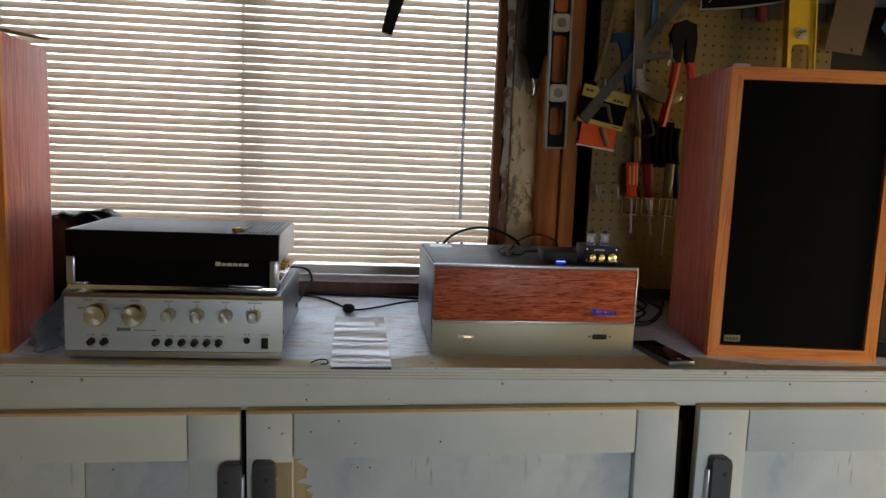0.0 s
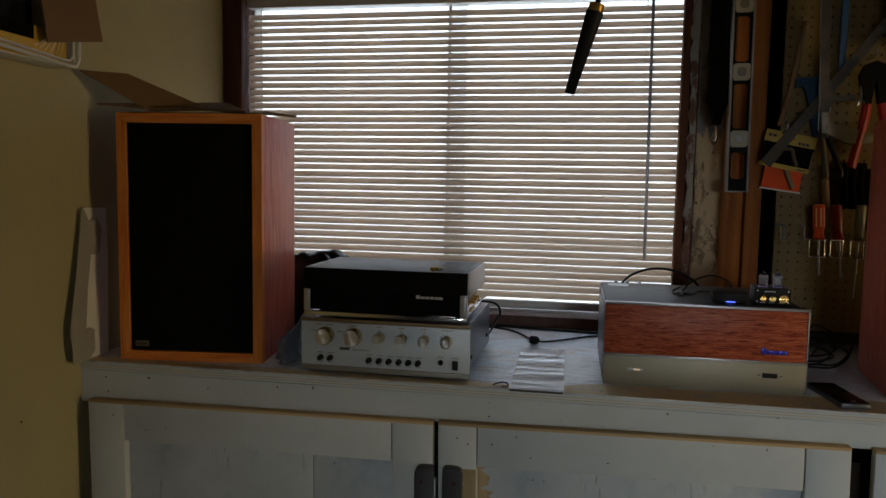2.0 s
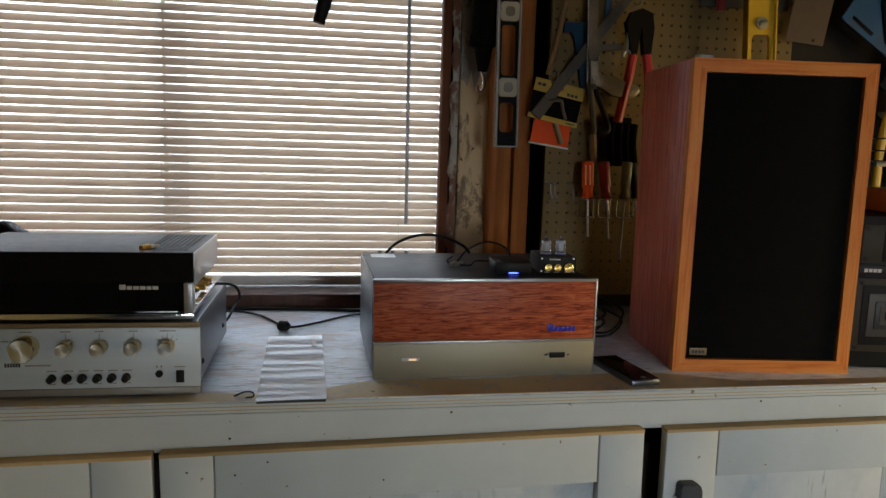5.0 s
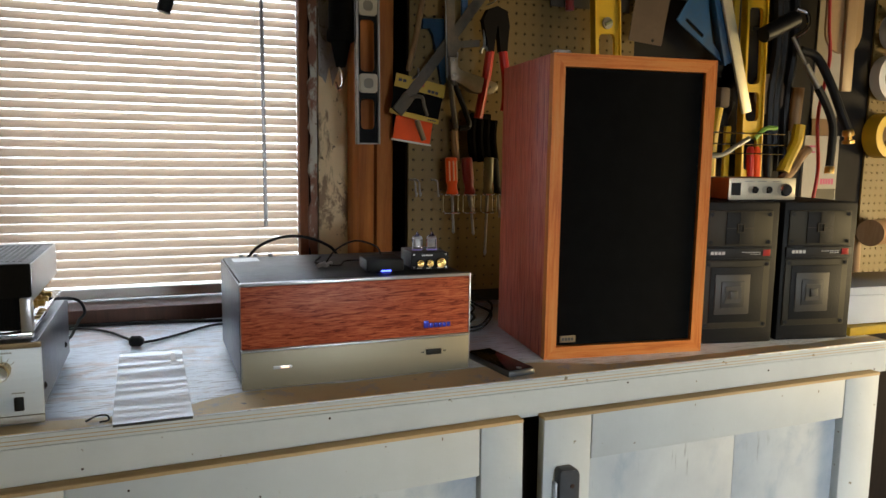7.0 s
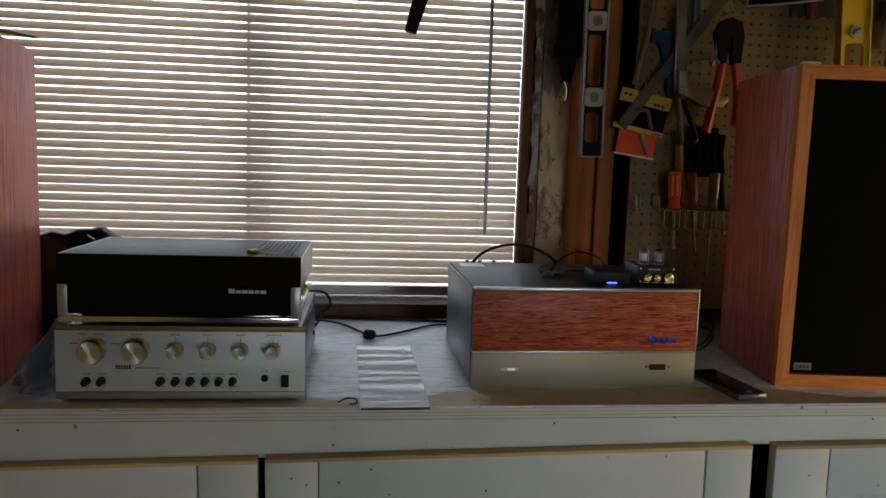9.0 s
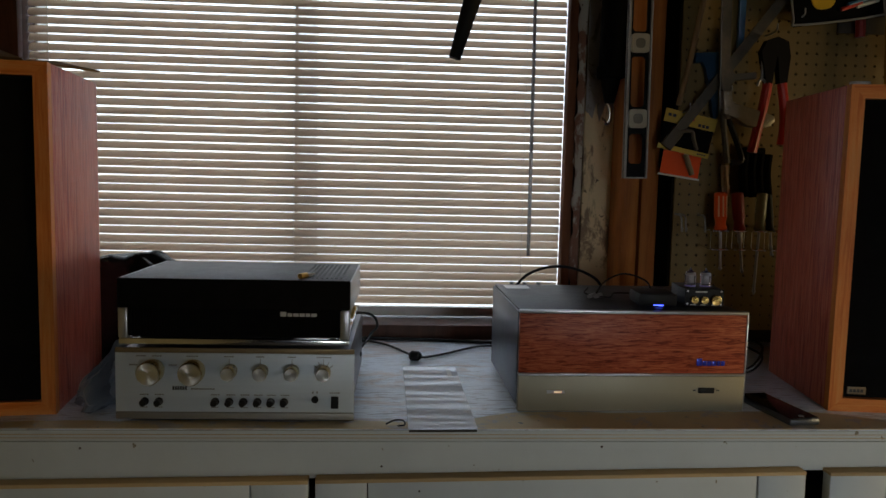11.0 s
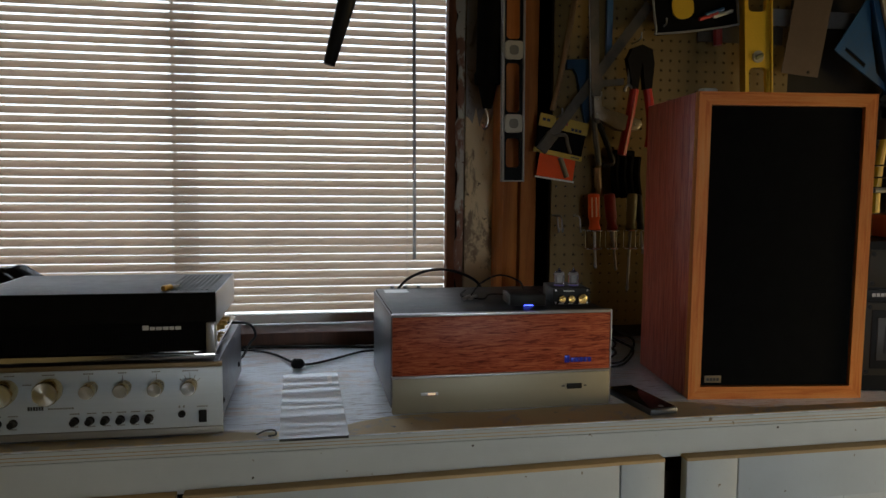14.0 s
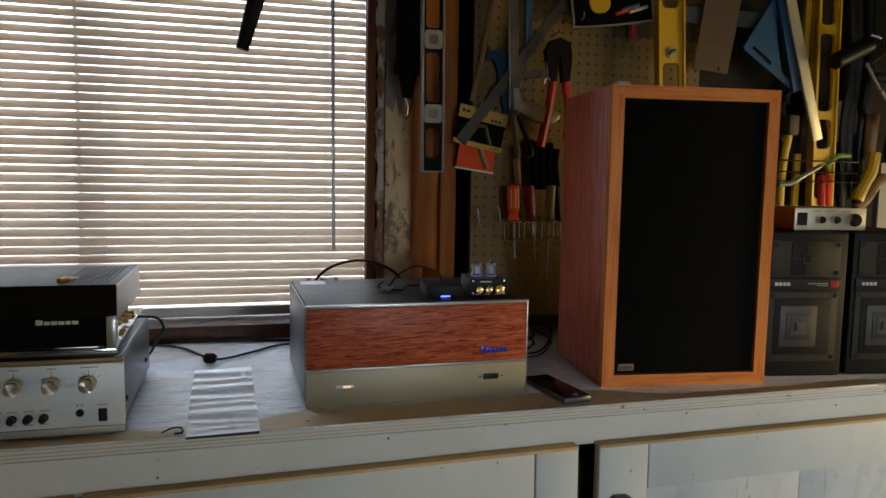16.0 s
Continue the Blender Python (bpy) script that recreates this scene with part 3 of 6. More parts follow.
bm = bmesh.new()
ragged(bm, 0.0725, 0.104, 0.40, 0.750, 0.0158, 0.0163, 0.030, 0.007, "r", 22)
part("bare_patch", bm, BARE_TAN, D2, "paint worn through to bare wood")
NAIL = plain("rusty_nail_head", (0.06, 0.035, 0.025), 0.6, 0.5)
for x, z in ((-0.705, 0.868), (-0.70, 0.838), (-0.33, 0.872), (0.09, 0.845), (0.41, 0.874), (0.66, 0.84), (0.915, 0.876), (1.22, 0.868), (1.49, 0.845)):
    bm = bmesh.new()
    lathe(bm, [(0.0018, 0), (0.0014, 0.0008)], (x, 1.2, z), (0, -1, 0), 10)
    part("nail_head", bm, NAIL, bench)
for door, x, z in ((D1, 0.128, 0.770), (D1, 0.520, 0.725), (D2, 0.101, 0.798), (D2, 0.036, 0.806), (D2, 0.146, 0.815), (D2, 0.310, 0.778), (D2, 0.176, 0.730), (D2, 0.196, 0.729)):
    bm = bmesh.new()
    lathe(bm, [(0.0016, 0), (0.0012, 0.0008)], (x, 0.0168 if z < 0.74 else 0.0006 if x > 0.08 else 0.0, z), (0, -1, 0), 10)
    part("nail_head", bm, NAIL, door)
HINGE = plain("grey_zinc_catch", (0.05, 0.055, 0.065), 0.5, 0.2, 0.15)


def catch(x, z, out):
    """A rounded sheet-metal pull with its open side towards the gap."""
    c = thing("door_pull", pose(x, 1.178, z), "grey metal pull on a cabinet door", "handle", "door pulls")
    bm = bmesh.new()
    plate(bm, [(-0.018, -0.15), (0.018, -0.15), (0.018, -0.004), (0.014, 0.0), (-0.008, 0.0), (-0.015, -0.004), (-0.018, -0.012)] if out > 0 else
          [(0.018, -0.15), (-0.018, -0.15), (-0.018, -0.004), (-0.014, 0.0), (0.008, 0.0), (0.015, -0.004), (0.018, -0.012)], -0.020, -0.0005)
    bmesh.ops.bevel(bm, geom=[e for e in bm.edges if e.calc_length() > 0.004 and abs(e.verts[0].co.y - e.verts[1].co.y) < 1e-6], offset=0.0018, segments=2, affect="EDGES", profile=0.5)
    part("bracket", bm, HINGE, c)
    part("lip", boxes((0.0185 * out - 0.003, 0.0185 * out + 0.003, -0.012, -0.0005, -0.15, -0.024), bev=0.001), SIDE_SILVER, c, "bright worn edge")
    bm = bmesh.new()
    lathe(bm, [(0.0038, 0), (0.0034, 0.0012), (0.001, 0.0016)], (-0.004 * out, -0.0205, -0.028), (0, -1, 0), 12)
    part("screw", bm, NAIL, c)
    return c


catch(-0.0245, 0.753, 1)
catch(0.0285, 0.755, -1)
catch(0.785, 0.760, -1)
hinge = part("hinge", boxes((0.7121, 0.7136, 0.004, 0.018, 0.67, 0.73), bev=0.0004), SIDE_SILVER, D2, "small zinc hinge leaf")
for z in (0.682, 0.718):
    bm = bmesh.new()
    lathe(bm, [(0.003, 0), (0.0022, 0.001)], (0.7136, 0.011, z), (1, 0, 0), 10)
    part("screw", bm, NAIL, hinge)

# ---- hi-fi on the bench ----


def bars(bm, x0, x1, z, h, y, count, gap=0.25, depth=0.0006):
    """A row of small plain bars in place of lettering."""
    w = (x1 - x0) / count
    for i in range(count):
        bx(bm, x0 + i * w, x0 + (i + 1 - gap) * w, y - depth, y, z - h / 2, z + h / 2)


def loudspeaker(m, label, W, H, T):
    D = 0.252
    s = thing("loudspeaker", m, label, "loudspeaker", "pair of loudspeakers")
    part("cabinet", boxes((0, W, 0.016, D, 0, H), bev=0.0015), VENEER, s, "mahogany veneered cabinet")
    for up in (0, 1):
        bm = bmesh.new()
        z = [(0, 0), (W, 0), (W - T, T), (T, T)] if not up else [(0, H), (T, H - T), (W - T, H - T), (W, H)]
        plate(bm, [(x, q) for x, q in z], 0.0, 0.0158)
        part("trim_rail", bm, TRIM_X, s, "orange cherry front trim")
        bm = bmesh.new()
        z = [(0, 0), (T, T), (T, H - T), (0, H)] if not up else [(W, 0), (W, H), (W - T, H - T), (W - T, T)]
        plate(bm, [(x, q) for x, q in z], 0.0, 0.0158)
        part("trim_stile", bm, TRIM_Z, s, "orange cherry front trim")
    part("grille", boxes((T + 0.001, W - T - 0.001, 0.006, 0.0155, T + 0.001, H - T - 0.001), bev=0.002), CLOTH, s, "black cloth grille")
    badge = part("badge", boxes((0.030, 0.059, 0.0035, 0.0058, 0.028, 0.040), bev=0.0005), BRONZE, s, "small brass badge")
    bm = bmesh.new()
    bars(bm, 0.033, 0.056, 0.034, 0.005, 0.0035, 4)
    part("badge_mark", bm, INK, badge)
    return s


loudspeaker(pose(-0.688, 1.227, TOP, 0, 0, 6.9), "wooden bookshelf loudspeaker with flattened cardboard on top", 0.301, 0.509, 0.0195)
loudspeaker(pose(0.805, 1.290, TOP, 0, 0, -6.9), "wooden bookshelf loudspeaker standing near a phone", 0.306, 0.519, 0.0215)


KNOB_SIDE = plain("brass_tinted_aluminium", (0.70, 0.55, 0.28), 0.26, 1.0, 0.08, 20, 0.05)
SPUN = plain("spun_aluminium", (0.86, 0.87, 0.88), 0.34, 1.0, 0.05, 10, 0.05, 400)
GOLD_SPUN = plain("spun_gold", (0.62, 0.40, 0.13), 0.26, 1.0, 0.05, 10, 0.05, 400)
for spun in (SPUN, GOLD_SPUN):
    turn = spun.node_tree.nodes.new("ShaderNodeTangent")
    turn.direction_type, turn.axis = "RADIAL", "Y"
    spun.node_tree.nodes["Principled BSDF"].inputs["Anisotropic"].default_value = 0.85
    spun.node_tree.links.new(turn.outputs["Tangent"], spun.node_tree.nodes["Principled BSDF"].inputs["Tangent"])


def knob(parent, x, z, r, length):
    bm = bmesh.new()
    lathe(bm, [(r * 0.86, 0), (r * 0.86, length * 0.25), (r, length * 0.32), (r, length * 0.86), (r * 0.93, length * 0.95)], (x, 0, z), (0, -1, 0), 28)
    k = part("knob", bm, KNOB_SIDE, parent, "brass-tinted aluminium knob")
    bm = bmesh.new()
    lathe(bm, [(r * 0.925, length * 0.951), (r * 0.88, length), (r * 0.02, length * 0.995)], (0, 0, 0), (0, -1, 0), 28)
    part("cap", bm, SPUN, k).location = (x, 0, z)
    return k


def preamplifier():
    W, H, D = 0.338, 0.104, 0.335
    p = thing("preamplifier", pose(-0.290, 1.226, TOP + 0.006, 0, 0, -0.6), "silver-fronted stereo preamplifier with six knobs on the bench", "preamplifier")
    part("case", boxes((0.007, W - 0.007, 0.005, D, 0.003, H - 0.004), bev=0.002), STEEL_GREY, p, "blue-grey steel case")
    part("faceplate", boxes((0, W, 0, 0.0048, 0.0105, H - 0.0075), bev=0.0008), SILVER, p, "brushed aluminium faceplate")
    part("edge_strip", boxes((0, W, -0.001, 0.0048, H - 0.007, H), bev=0.001), BRONZE, p)
    part("edge_strip", boxes((0, W, -0.001, 0.0048, 0.0, 0.010), bev=0.001), LOWER_STRIP, p, "dull grey lower edge strip")
    for x, r in ((0.0545, 0.0172), (0.1115, 0.0172), (0.163, 0.0100), (0.207, 0.0100), (0.251, 0.0100), (0.2955, 0.0100)):
        knob(p, x, 0.0725, r, 0.030 if r > 0.012 else 0.029)
    for x in (0.041, 0.061, 0.140, 0.160, 0.180, 0.200, 0.219, 0.238):
        bm = bmesh.new()
        lathe(bm, [(0.0058, 0), (0.0058, 0.002), (0.0048, 0.003), (0.0048, 0.011), (0.004, 0.012)], (x, 0, 0.026), (0, -1, 0), 16)
        part("push_button", bm, BLACK, p, "round black button")
    bm = bmesh.new()
    lathe(bm, [(0.0052, 0), (0.0052, 0.002), (0.003, 0.0022), (0.003, 0.0006)], (0.282, 0, 0.030), (0, -1, 0), 16)
    part("headphone_jack", bm, BLACK, p)
    part("rocker_switch", boxes((0.305, 0.316, -0.003, 0.0, 0.017, 0.035), bev=0.001), BLACK, p)
    bm = bmesh.new()
    bars(bm, 0.080, 0.101, 0.0455, 0.0055, 0.0, 6)
    part("logo", bm, INK, p)
    bm = bmesh.new()
    bars(bm, 0.106, 0.140, 0.0445, 0.0022, 0.0, 9)
    for x, w in ((0.030, 0.014), (0.052, 0.014), (0.020, 0.012), (0.075, 0.012), (0.100, 0.017), (0.153, 0.014), (0.198, 0.012), (0.243, 0.012), (0.284, 0.022)):
        bars(bm, x, x + w, 0.092 if w != 0.012 or x > 0.15 else 0.079, 0.0018, 0.0, max(3, int(w / 0.003)))
    for x in (0.034, 0.055, 0.134, 0.156, 0.176, 0.195, 0.214, 0.233):
        bars(bm, x, x + 0.013, 0.036, 0.0016, 0.0, 4)
        bars(bm, x, x + 0.011, 0.0175, 0.0014, 0.0, 4)
    bars(bm, 0.303, 0.318, 0.040, 0.0016, 0.0, 5)
    for x in (0.278, 0.284):
        bx(bm, x, x + 0.002, -0.0006, 0, 0.039, 0.042)
    for x in (0.160, 0.204, 0.249, 0.294):
        bx(bm, x - 0.0004, x + 0.0004, -0.0006, 0, 0.081, 0.089)
    for a in (-50, -25, 25, 50):
        bx(bm, -0.0004, 0.0004, -0.0006, 0, 0.0125, 0.018, m=pose(0.294, 0, 0.069, 0, a, 0))
    part("legend", bm, GREY_INK, p)["kind"] = "stuff"
    for x in (0.03, W - 0.03):
        for y in (0.03, D - 0.03):
            bm = bmesh.new()
            rod(bm, (x, y, -0.006), (x, y, 0.004), 0.008)
            part("foot", bm, RUBBER, p)
    for y in (0.06, 0.28):
        bm = bmesh.new()
        lathe(bm, [(0.005, 0), (0.005, 0.001), (0.002, 0.003)], (W - 0.007, y, 0.03), (1, 0, 0), 10)
        part("screw", bm, BLACK, p)
    return p


preamplifier()


def power_amplifier():
    """The black-grilled amplifier standing on the preamplifier."""
    W, H, D = 0.3235, 0.0985, 0.222
    a = thing("power_amplifier", pose(-0.2835, 1.224, 1.010, 0, 0, -0.6), "black-grilled power amplifier standing on the silver preamplifier", "amplifier")
    part("chassis", boxes((0.006, W - 0.004, 0.02, D + 0.09, 0.006, 0.012), bev=0.001), CHROME, a, "chrome chassis plate")
    part("transformer_cover", boxes((0.02, W - 0.08, 0.022, D - 0.01, 0.0122, H - 0.012), bev=0.003), CHARCOAL, a)
    part("terminal_panel", boxes((W - 0.034, W - 0.014, 0.09, D - 0.002, 0.0122, 0.062), bev=0.001), CHROME, a)
    for i in range(3):
        for j in range(2):
            bm = bmesh.new()
            lathe(bm, [(0.0062, 0), (0.0062, 0.003), (0.0042, 0.0035), (0.0042, 0.011), (0.003, 0.012)], (W - 0.014, 0.125 + 0.032 * i, 0.026 + 0.022 * j), (1, 0, 0), 14)
            part("terminal", bm, BRASS, a, "gold connector")
    bm = bmesh.new()
    bx(bm, 0.010, W - 0.010, 0.002, 0.012, 0.016, H - 0.006, bev=0.002)
    for i in range(74):
        x = 0.0125 + i * 0.0041
        bx(bm, x, x + 0.0016, 0.0006, 0.0021, 0.018, H - 0.010)
    part("grille", bm, CLOTH, a, "ribbed black front grille")
    part("front_bar", boxes((0.0, W, -0.001, 0.014, 0.0055, 0.0138), bev=0.0015), CHROME, a, "chrome front bar")
    for x in (-0.0005, W - 0.0125):
        part("corner_post", boxes((x, x + 0.013, -0.0015, 0.016, 0.0140, 0.057), bev=0.002), SIDE_SILVER, a, "satin metal corner post")
    # cover with folded sides, slotted along the right of its top
    part("cover_top", boxes((0.0, W, 0.004, D, H - 0.002, H), bev=0.0008), CHARCOAL, a, "charcoal slotted top cover")
    part("cover_lip", boxes((-0.001, W + 0.001, -0.0015, 0.0038, 0.0575, H + 0.001), bev=0.0015), CLOTH, a)
    for x in (-0.0022, W + 0.0002):
        part("cover_side", boxes((x, x + 0.002, 0.004, D, 0.052, H), bev=0.0006), SIDE_SILVER, a, "satin aluminium cover side")
    for i in range(9):
        part("vent_slot", boxes((W - 0.016 - i * 0.007, W - 0.0125 - i * 0.007, 0.03, D - 0.02, H + 0.0001, H + 0.0007)), BLACK, a)
    bm = bmesh.new()
    for i, (x, w, h) in enumerate(((0, .0085, .0085), (.0098, .0070, .006), (.0180, .0080, .006), (.0272, .0075, .006), (.0360, .0062, .006), (.0435, .0080, .006))):
        bx(bm, 0.226 + x, 0.226 + x + w, -0.0008, 0.0005, 0.0475, 0.0475 + h * 0.8, bev=0.0006)
    part("logo", bm, PALE_INK, a, "small pale metal logo")
    return a


power_amplifier()

# pale piece of unknown kind, modelled as a rounded plastic cap
cap = bmesh.new()
plate(cap, round_rect(0.0, 0.0, 0.030, 0.018, 0.006), 0.0, 0.006)
bmesh.ops.bevel(cap, geom=[e for e in cap.edges if abs(e.verts[0].co.y) < 1e-6 and abs(e.verts[1].co.y) < 1e-6 and e.calc_face_angle(0) > 1.0], offset=0.002, segments=2, affect="EDGES", profile=0.5)
bmesh.ops.transform(cap, matrix=Matrix.Translation((0.838, 1.322, TOP + 0.5275)) @ Matrix.Rotation(radians(-90), 4, "X"), verts=cap.verts[:])
solid("pale_piece", cap, WHITE_PLASTIC, "small pale piece of unknown kind lying on the loudspeaker", "packing")

# phono plug lying on the cover
plug = thing("phono_plug", pose(-0.026, 1.262, 1.1117, 0, 0, 62), "gold phono plug with a white sleeve lying on the amplifier", "plug")
bm = bmesh.new()
lathe(bm, [(0.004, 0), (0.0045, 0.002), (0.0045, 0.016), (0.003, 0.018)], (-0.016, 0, 0), (1, 0, 0), 14)
part("barrel", bm, BRASS, plug)
bm = bmesh.new()
lathe(bm, [(0.0028, 0.0182), (0.0028, 0.026), (0.0014, 0.027), (0.0014, 0.037)], (-0.016, 0, 0), (1, 0, 0), 12)
part("sleeve", bm, WHITE_PLASTIC, plug)


def wood_front_amplifier():
    W, H, D = 0.362, 0.156, 0.290
    a = thing("integrated_amplifier", pose(0.298, 1.282, TOP + 0.004, 0, 0, 0.6), "grey steel amplifier with a figured wood front panel", "amplifier")
    part("case", boxes((0.002, W - 0.002, 0.010, D, 0.002, H - 0.001), bev=0.003), CHARCOAL, a, "dark grey steel case")
    part("side_panel", boxes((-0.001, 0.0018, 0.012, D - 0.002, 0.004, H - 0.004), bev=0.0005), STEEL_GREY, a)
    part("wood_panel", boxes((0, W, 0.0, 0.0098, 0.0575, H - 0.005), bev=0.001), BUBINGA, a, "figured red-brown wood panel")
    part("lower_panel", boxes((0, W, -0.002, 0.0098, -0.0032, 0.0535), bev=0.0015), CHAMPAGNE, a, "champagne anodised lower panel")
    part("trim_strip", boxes((-0.0005, W + 0.0005, -0.003, 0.0098, 0.0538, 0.0572), bev=0.0008), SIDE_SILVER, a)
    part("trim_strip", boxes((-0.0005, W + 0.0005, -0.001, 0.0098, H - 0.0045, H + 0.0002), bev=0.0008), SIDE_SILVER, a)
    part("trim_strip", boxes((W + 0.0003, W + 0.0022, -0.001, 0.0098, 0.0, H), bev=0.0005), SIDE_SILVER, a)
    part("pilot_bezel", boxes((0.045, 0.073, -0.0035, -0.0021, 0.0258, 0.0308), bev=0.0008), SIDE_SILVER, a)
    part("pilot_light", boxes((0.056, 0.068, -0.0044, -0.0036, 0.0268, 0.0298), bev=0.0004), AMBER_GLOW, a, "lit amber pilot light")
    part("power_switch", boxes((0.287, 0.313, -0.005, -0.0021, 0.0265, 0.0355), bev=0.001), BLACK, a)
    bm = bmesh.new()
    bars(bm, 0.279, 0.284, 0.031, 0.002, -0.0021, 2)
    bars(bm, 0.317, 0.322, 0.031, 0.002, -0.0021, 2)
    part("legend", bm, INK, a)["kind"] = "stuff"
    bm = bmesh.new()
    for x, w, h in ((0, .009, .012), (.0098, .0065, .008), (.0170, .0075, .008), (.0252, .007, .008), (.0328, .006, .008), (.0396, .0065, .008)):
        bx(bm, 0.283 + x, 0.283 + x + w, -0.0015, 0.0, 0.070, 0.070 + h, bev=0.0008)
    part("logo", bm, BLUE_INK, a, "deep blue metal logo")
    part("vent_patch", boxes((0.015, 0.060, 0.23, D - 0.02, H - 0.001, H - 0.0003)), SIDE_SILVER, a)
    for x in (0.04, W - 0.04):
        for y in (0.05, D - 0.04):
            bm = bmesh.new()
            rod(bm, (x, y, -0.004), (x, y, 0.003), 0.010)
            part("foot", bm, RUBBER, a)
    return a


wood_front_amplifier()
DECK = TOP + 0.004 + 0.156

# small valve buffer
buf = thing("valve_preamplifier", pose(0.5755, 1.330, DECK + 0.0004, 0, 0, -5), "tiny black valve preamplifier with two glowing tubes on the amplifier", "preamplifier")
part("case", boxes((0, 0.062, 0.002, 0.080, 0.002, 0.029), bev=0.0015), CHARCOAL, buf)
part("front_plate", boxes((-0.0005, 0.0625, 0, 0.0018, 0.0015, 0.0295), bev=0.0006), BLACK, buf)
for x, r in ((0.014, 0.0062), (0.030, 0.0062), (0.049, 0.0085)):
    bm = bmesh.new()
    lathe(bm, [(r, 0), (r, 0.007), (r * 0.9, 0.0085), (r * 0.02, 0.0084)], (0, 0, 0), (0, -1, 0), 20)
    part("knob", bm, GOLD_SPUN, buf, "gold knob").location = (x, 0, 0.0125)
bm = bmesh.new()
bars(bm, 0.017, 0.036, 0.0248, 0.0022, 0.0, 6)
for x in (0.009, 0.025, 0.043):
    bars(bm, x, x + 0.009, 0.0035, 0.0014, 0.0, 4)
part("legend", bm, PALE_INK, buf)["kind"] = "stuff"
for x in (0.004, 0.058):
    for z in (0.005, 0.026):
        bm = bmesh.new()
        lathe(bm, [(0.0017, 0), (0.0014, 0.001)], (x, 0, z), (0, -1, 0), 8)
        part("screw", bm, SIDE_SILVER, buf)
for x in (0.018, 0.043):
    bm = bmesh.new()
    lathe(bm, [(0.0092, 0.0), (0.0092, 0.019), (0.0075, 0.023), (0.003, 0.026), (0.0012, 0.031)], (x, 0.035, 0.0292), (0, 0, 1), 20)
    t = part("valve", bm, TUBE_GLASS, buf, "clear glass miniature valve")
    bm = bmesh.new()
    bx(bm, x - 0.004, x + 0.004, 0.032, 0.038, 0.034, 0.047, bev=0.001)
    bx(bm, x - 0.006, x + 0.006, 0.029, 0.041, 0.0475, 0.0482)
    for dx in (-0.0055, 0.0055):
        rod(bm, (x + dx, 0.035, 0.0295), (x + dx, 0.035, 0.0478), 0.0005, seg=6)
    part("plate_structure", bm, SIDE_SILVER, t)
    bm = bmesh.new()
    rod(bm, (x, 0.035, 0.0294), (x, 0.035, 0.0305), 0.0085, seg=16)
    part("base_glow", bm, glow("violet_heater_glow", (0.45, 0.38, 1.0), 0.015), t)

# small receiver box with a blue light
rec = thing("bluetooth_receiver", pose(0.500, 1.332, DECK + 0.0004, 0, 0, -4), "small black receiver box with a blue light on the amplifier", "receiver")
part("case", boxes((0, 0.062, 0, 0.066, 0.0, 0.020), bev=0.003), BLACK, rec)
part("indicator", boxes((0.024, 0.040, -0.0008, 0.001, 0.0010, 0.0024), bev=0.0004), BLUE_GLOW, rec, "lit blue indicator")
for n, pts in enumerate((((0.52, 1.40, DECK + 0.010), (0.49, 1.43, DECK + 0.006), (0.47, 1.40, DECK + 0.003), (0.44, 1.44, DECK + 0.003), (0.46, 1.50, DECK + 0.004)),
                         ((0.545, 1.40, DECK + 0.012), (0.55, 1.45, DECK + 0.026), (0.52, 1.48, DECK + 0.034), (0.48, 1.46, DECK + 0.022), (0.455, 1.43, DECK + 0.004)))):
    bm = bmesh.new()
    sweep(bm, pts, 0.0016, 6)
    solid("audio_lead", bm, RUBBER, "thin black audio lead on the amplifier", "cable", group="audio leads")
bm = bmesh.new()
for x in (0.452, 0.463):
    rod(bm, (x, 1.425, DECK + 0.004), (x - 0.016, 1.40, DECK + 0.004), 0.0035, seg=10)
solid("phono_connector", bm, SIDE_SILVER, "metal connectors of the audio lead", "connector")

# cable looping over the back of the amplifier
bm = bmesh.new()
sweep(bm, [(0.325, 1.60, 0.93), (0.330, 1.60, 1.03), (0.344, 1.60, 1.053), (0.368, 1.60, 1.076), (0.407, 1.60, 1.090), (0.447, 1.60, 1.090), (0.488, 1.60, 1.076), (0.515, 1.605, 1.052), (0.545, 1.62, 0.98), (0.555, 1.63, 0.908)], 0.0028, 8, 6)
solid("mains_cable", bm, RUBBER, "black power cord looping behind the amplifier", "cable")
bm = bmesh.new()
for i, x in enumerate((0.31, 0.335, 0.362)):
    rod(bm, (x + 0.02, 1.572, DECK - 0.03), (x + 0.02, 1.572, DECK + 0.004), 0.004, seg=10)
solid("speaker_terminal", bm, SIDE_SILVER, "row of small terminals behind the amplifier", "connector")

# glossy booklet
bk = thing("booklet", pose(0.174, 1.365, TOP, 0, 0, 0.8), "glossy grey booklet lying on the bench edge", "booklet")
gm, gn, gl, gb = node_mat("glossy_wavy_cover")
gb.inputs["Base Color"].default_value = (0.50, 0.53, 0.59, 1)
gb.inputs["Roughness"].default_value = 0.05
gb.inputs["Specular IOR Level"].default_value = 0.3
bumped(gn, gl, gb, noise_tex(gn, gl, coords(gn, gl, (1, 1.6, 1)), 5.0, 1.0), 0.014, 0.004)
bm = bmesh.new()
N = 14
grid = [[[bm.verts.new((-0.0495 + 0.099 * i / 4, -0.178 + 0.356 * j / N, 0.0035 * lay + 0.0006 + 0.0001 * math.sin(j * 1.3) * (0.4 + 0.3 * i))) for i in range(5)] for j in range(N + 1)] for lay in (1, 0)]
for j in range(N):
    for i in range(4):
        q = [grid[0][j][i], grid[0][j][i + 1], grid[0][j + 1][i + 1], grid[0][j + 1][i]]
        bm.faces.new(q)
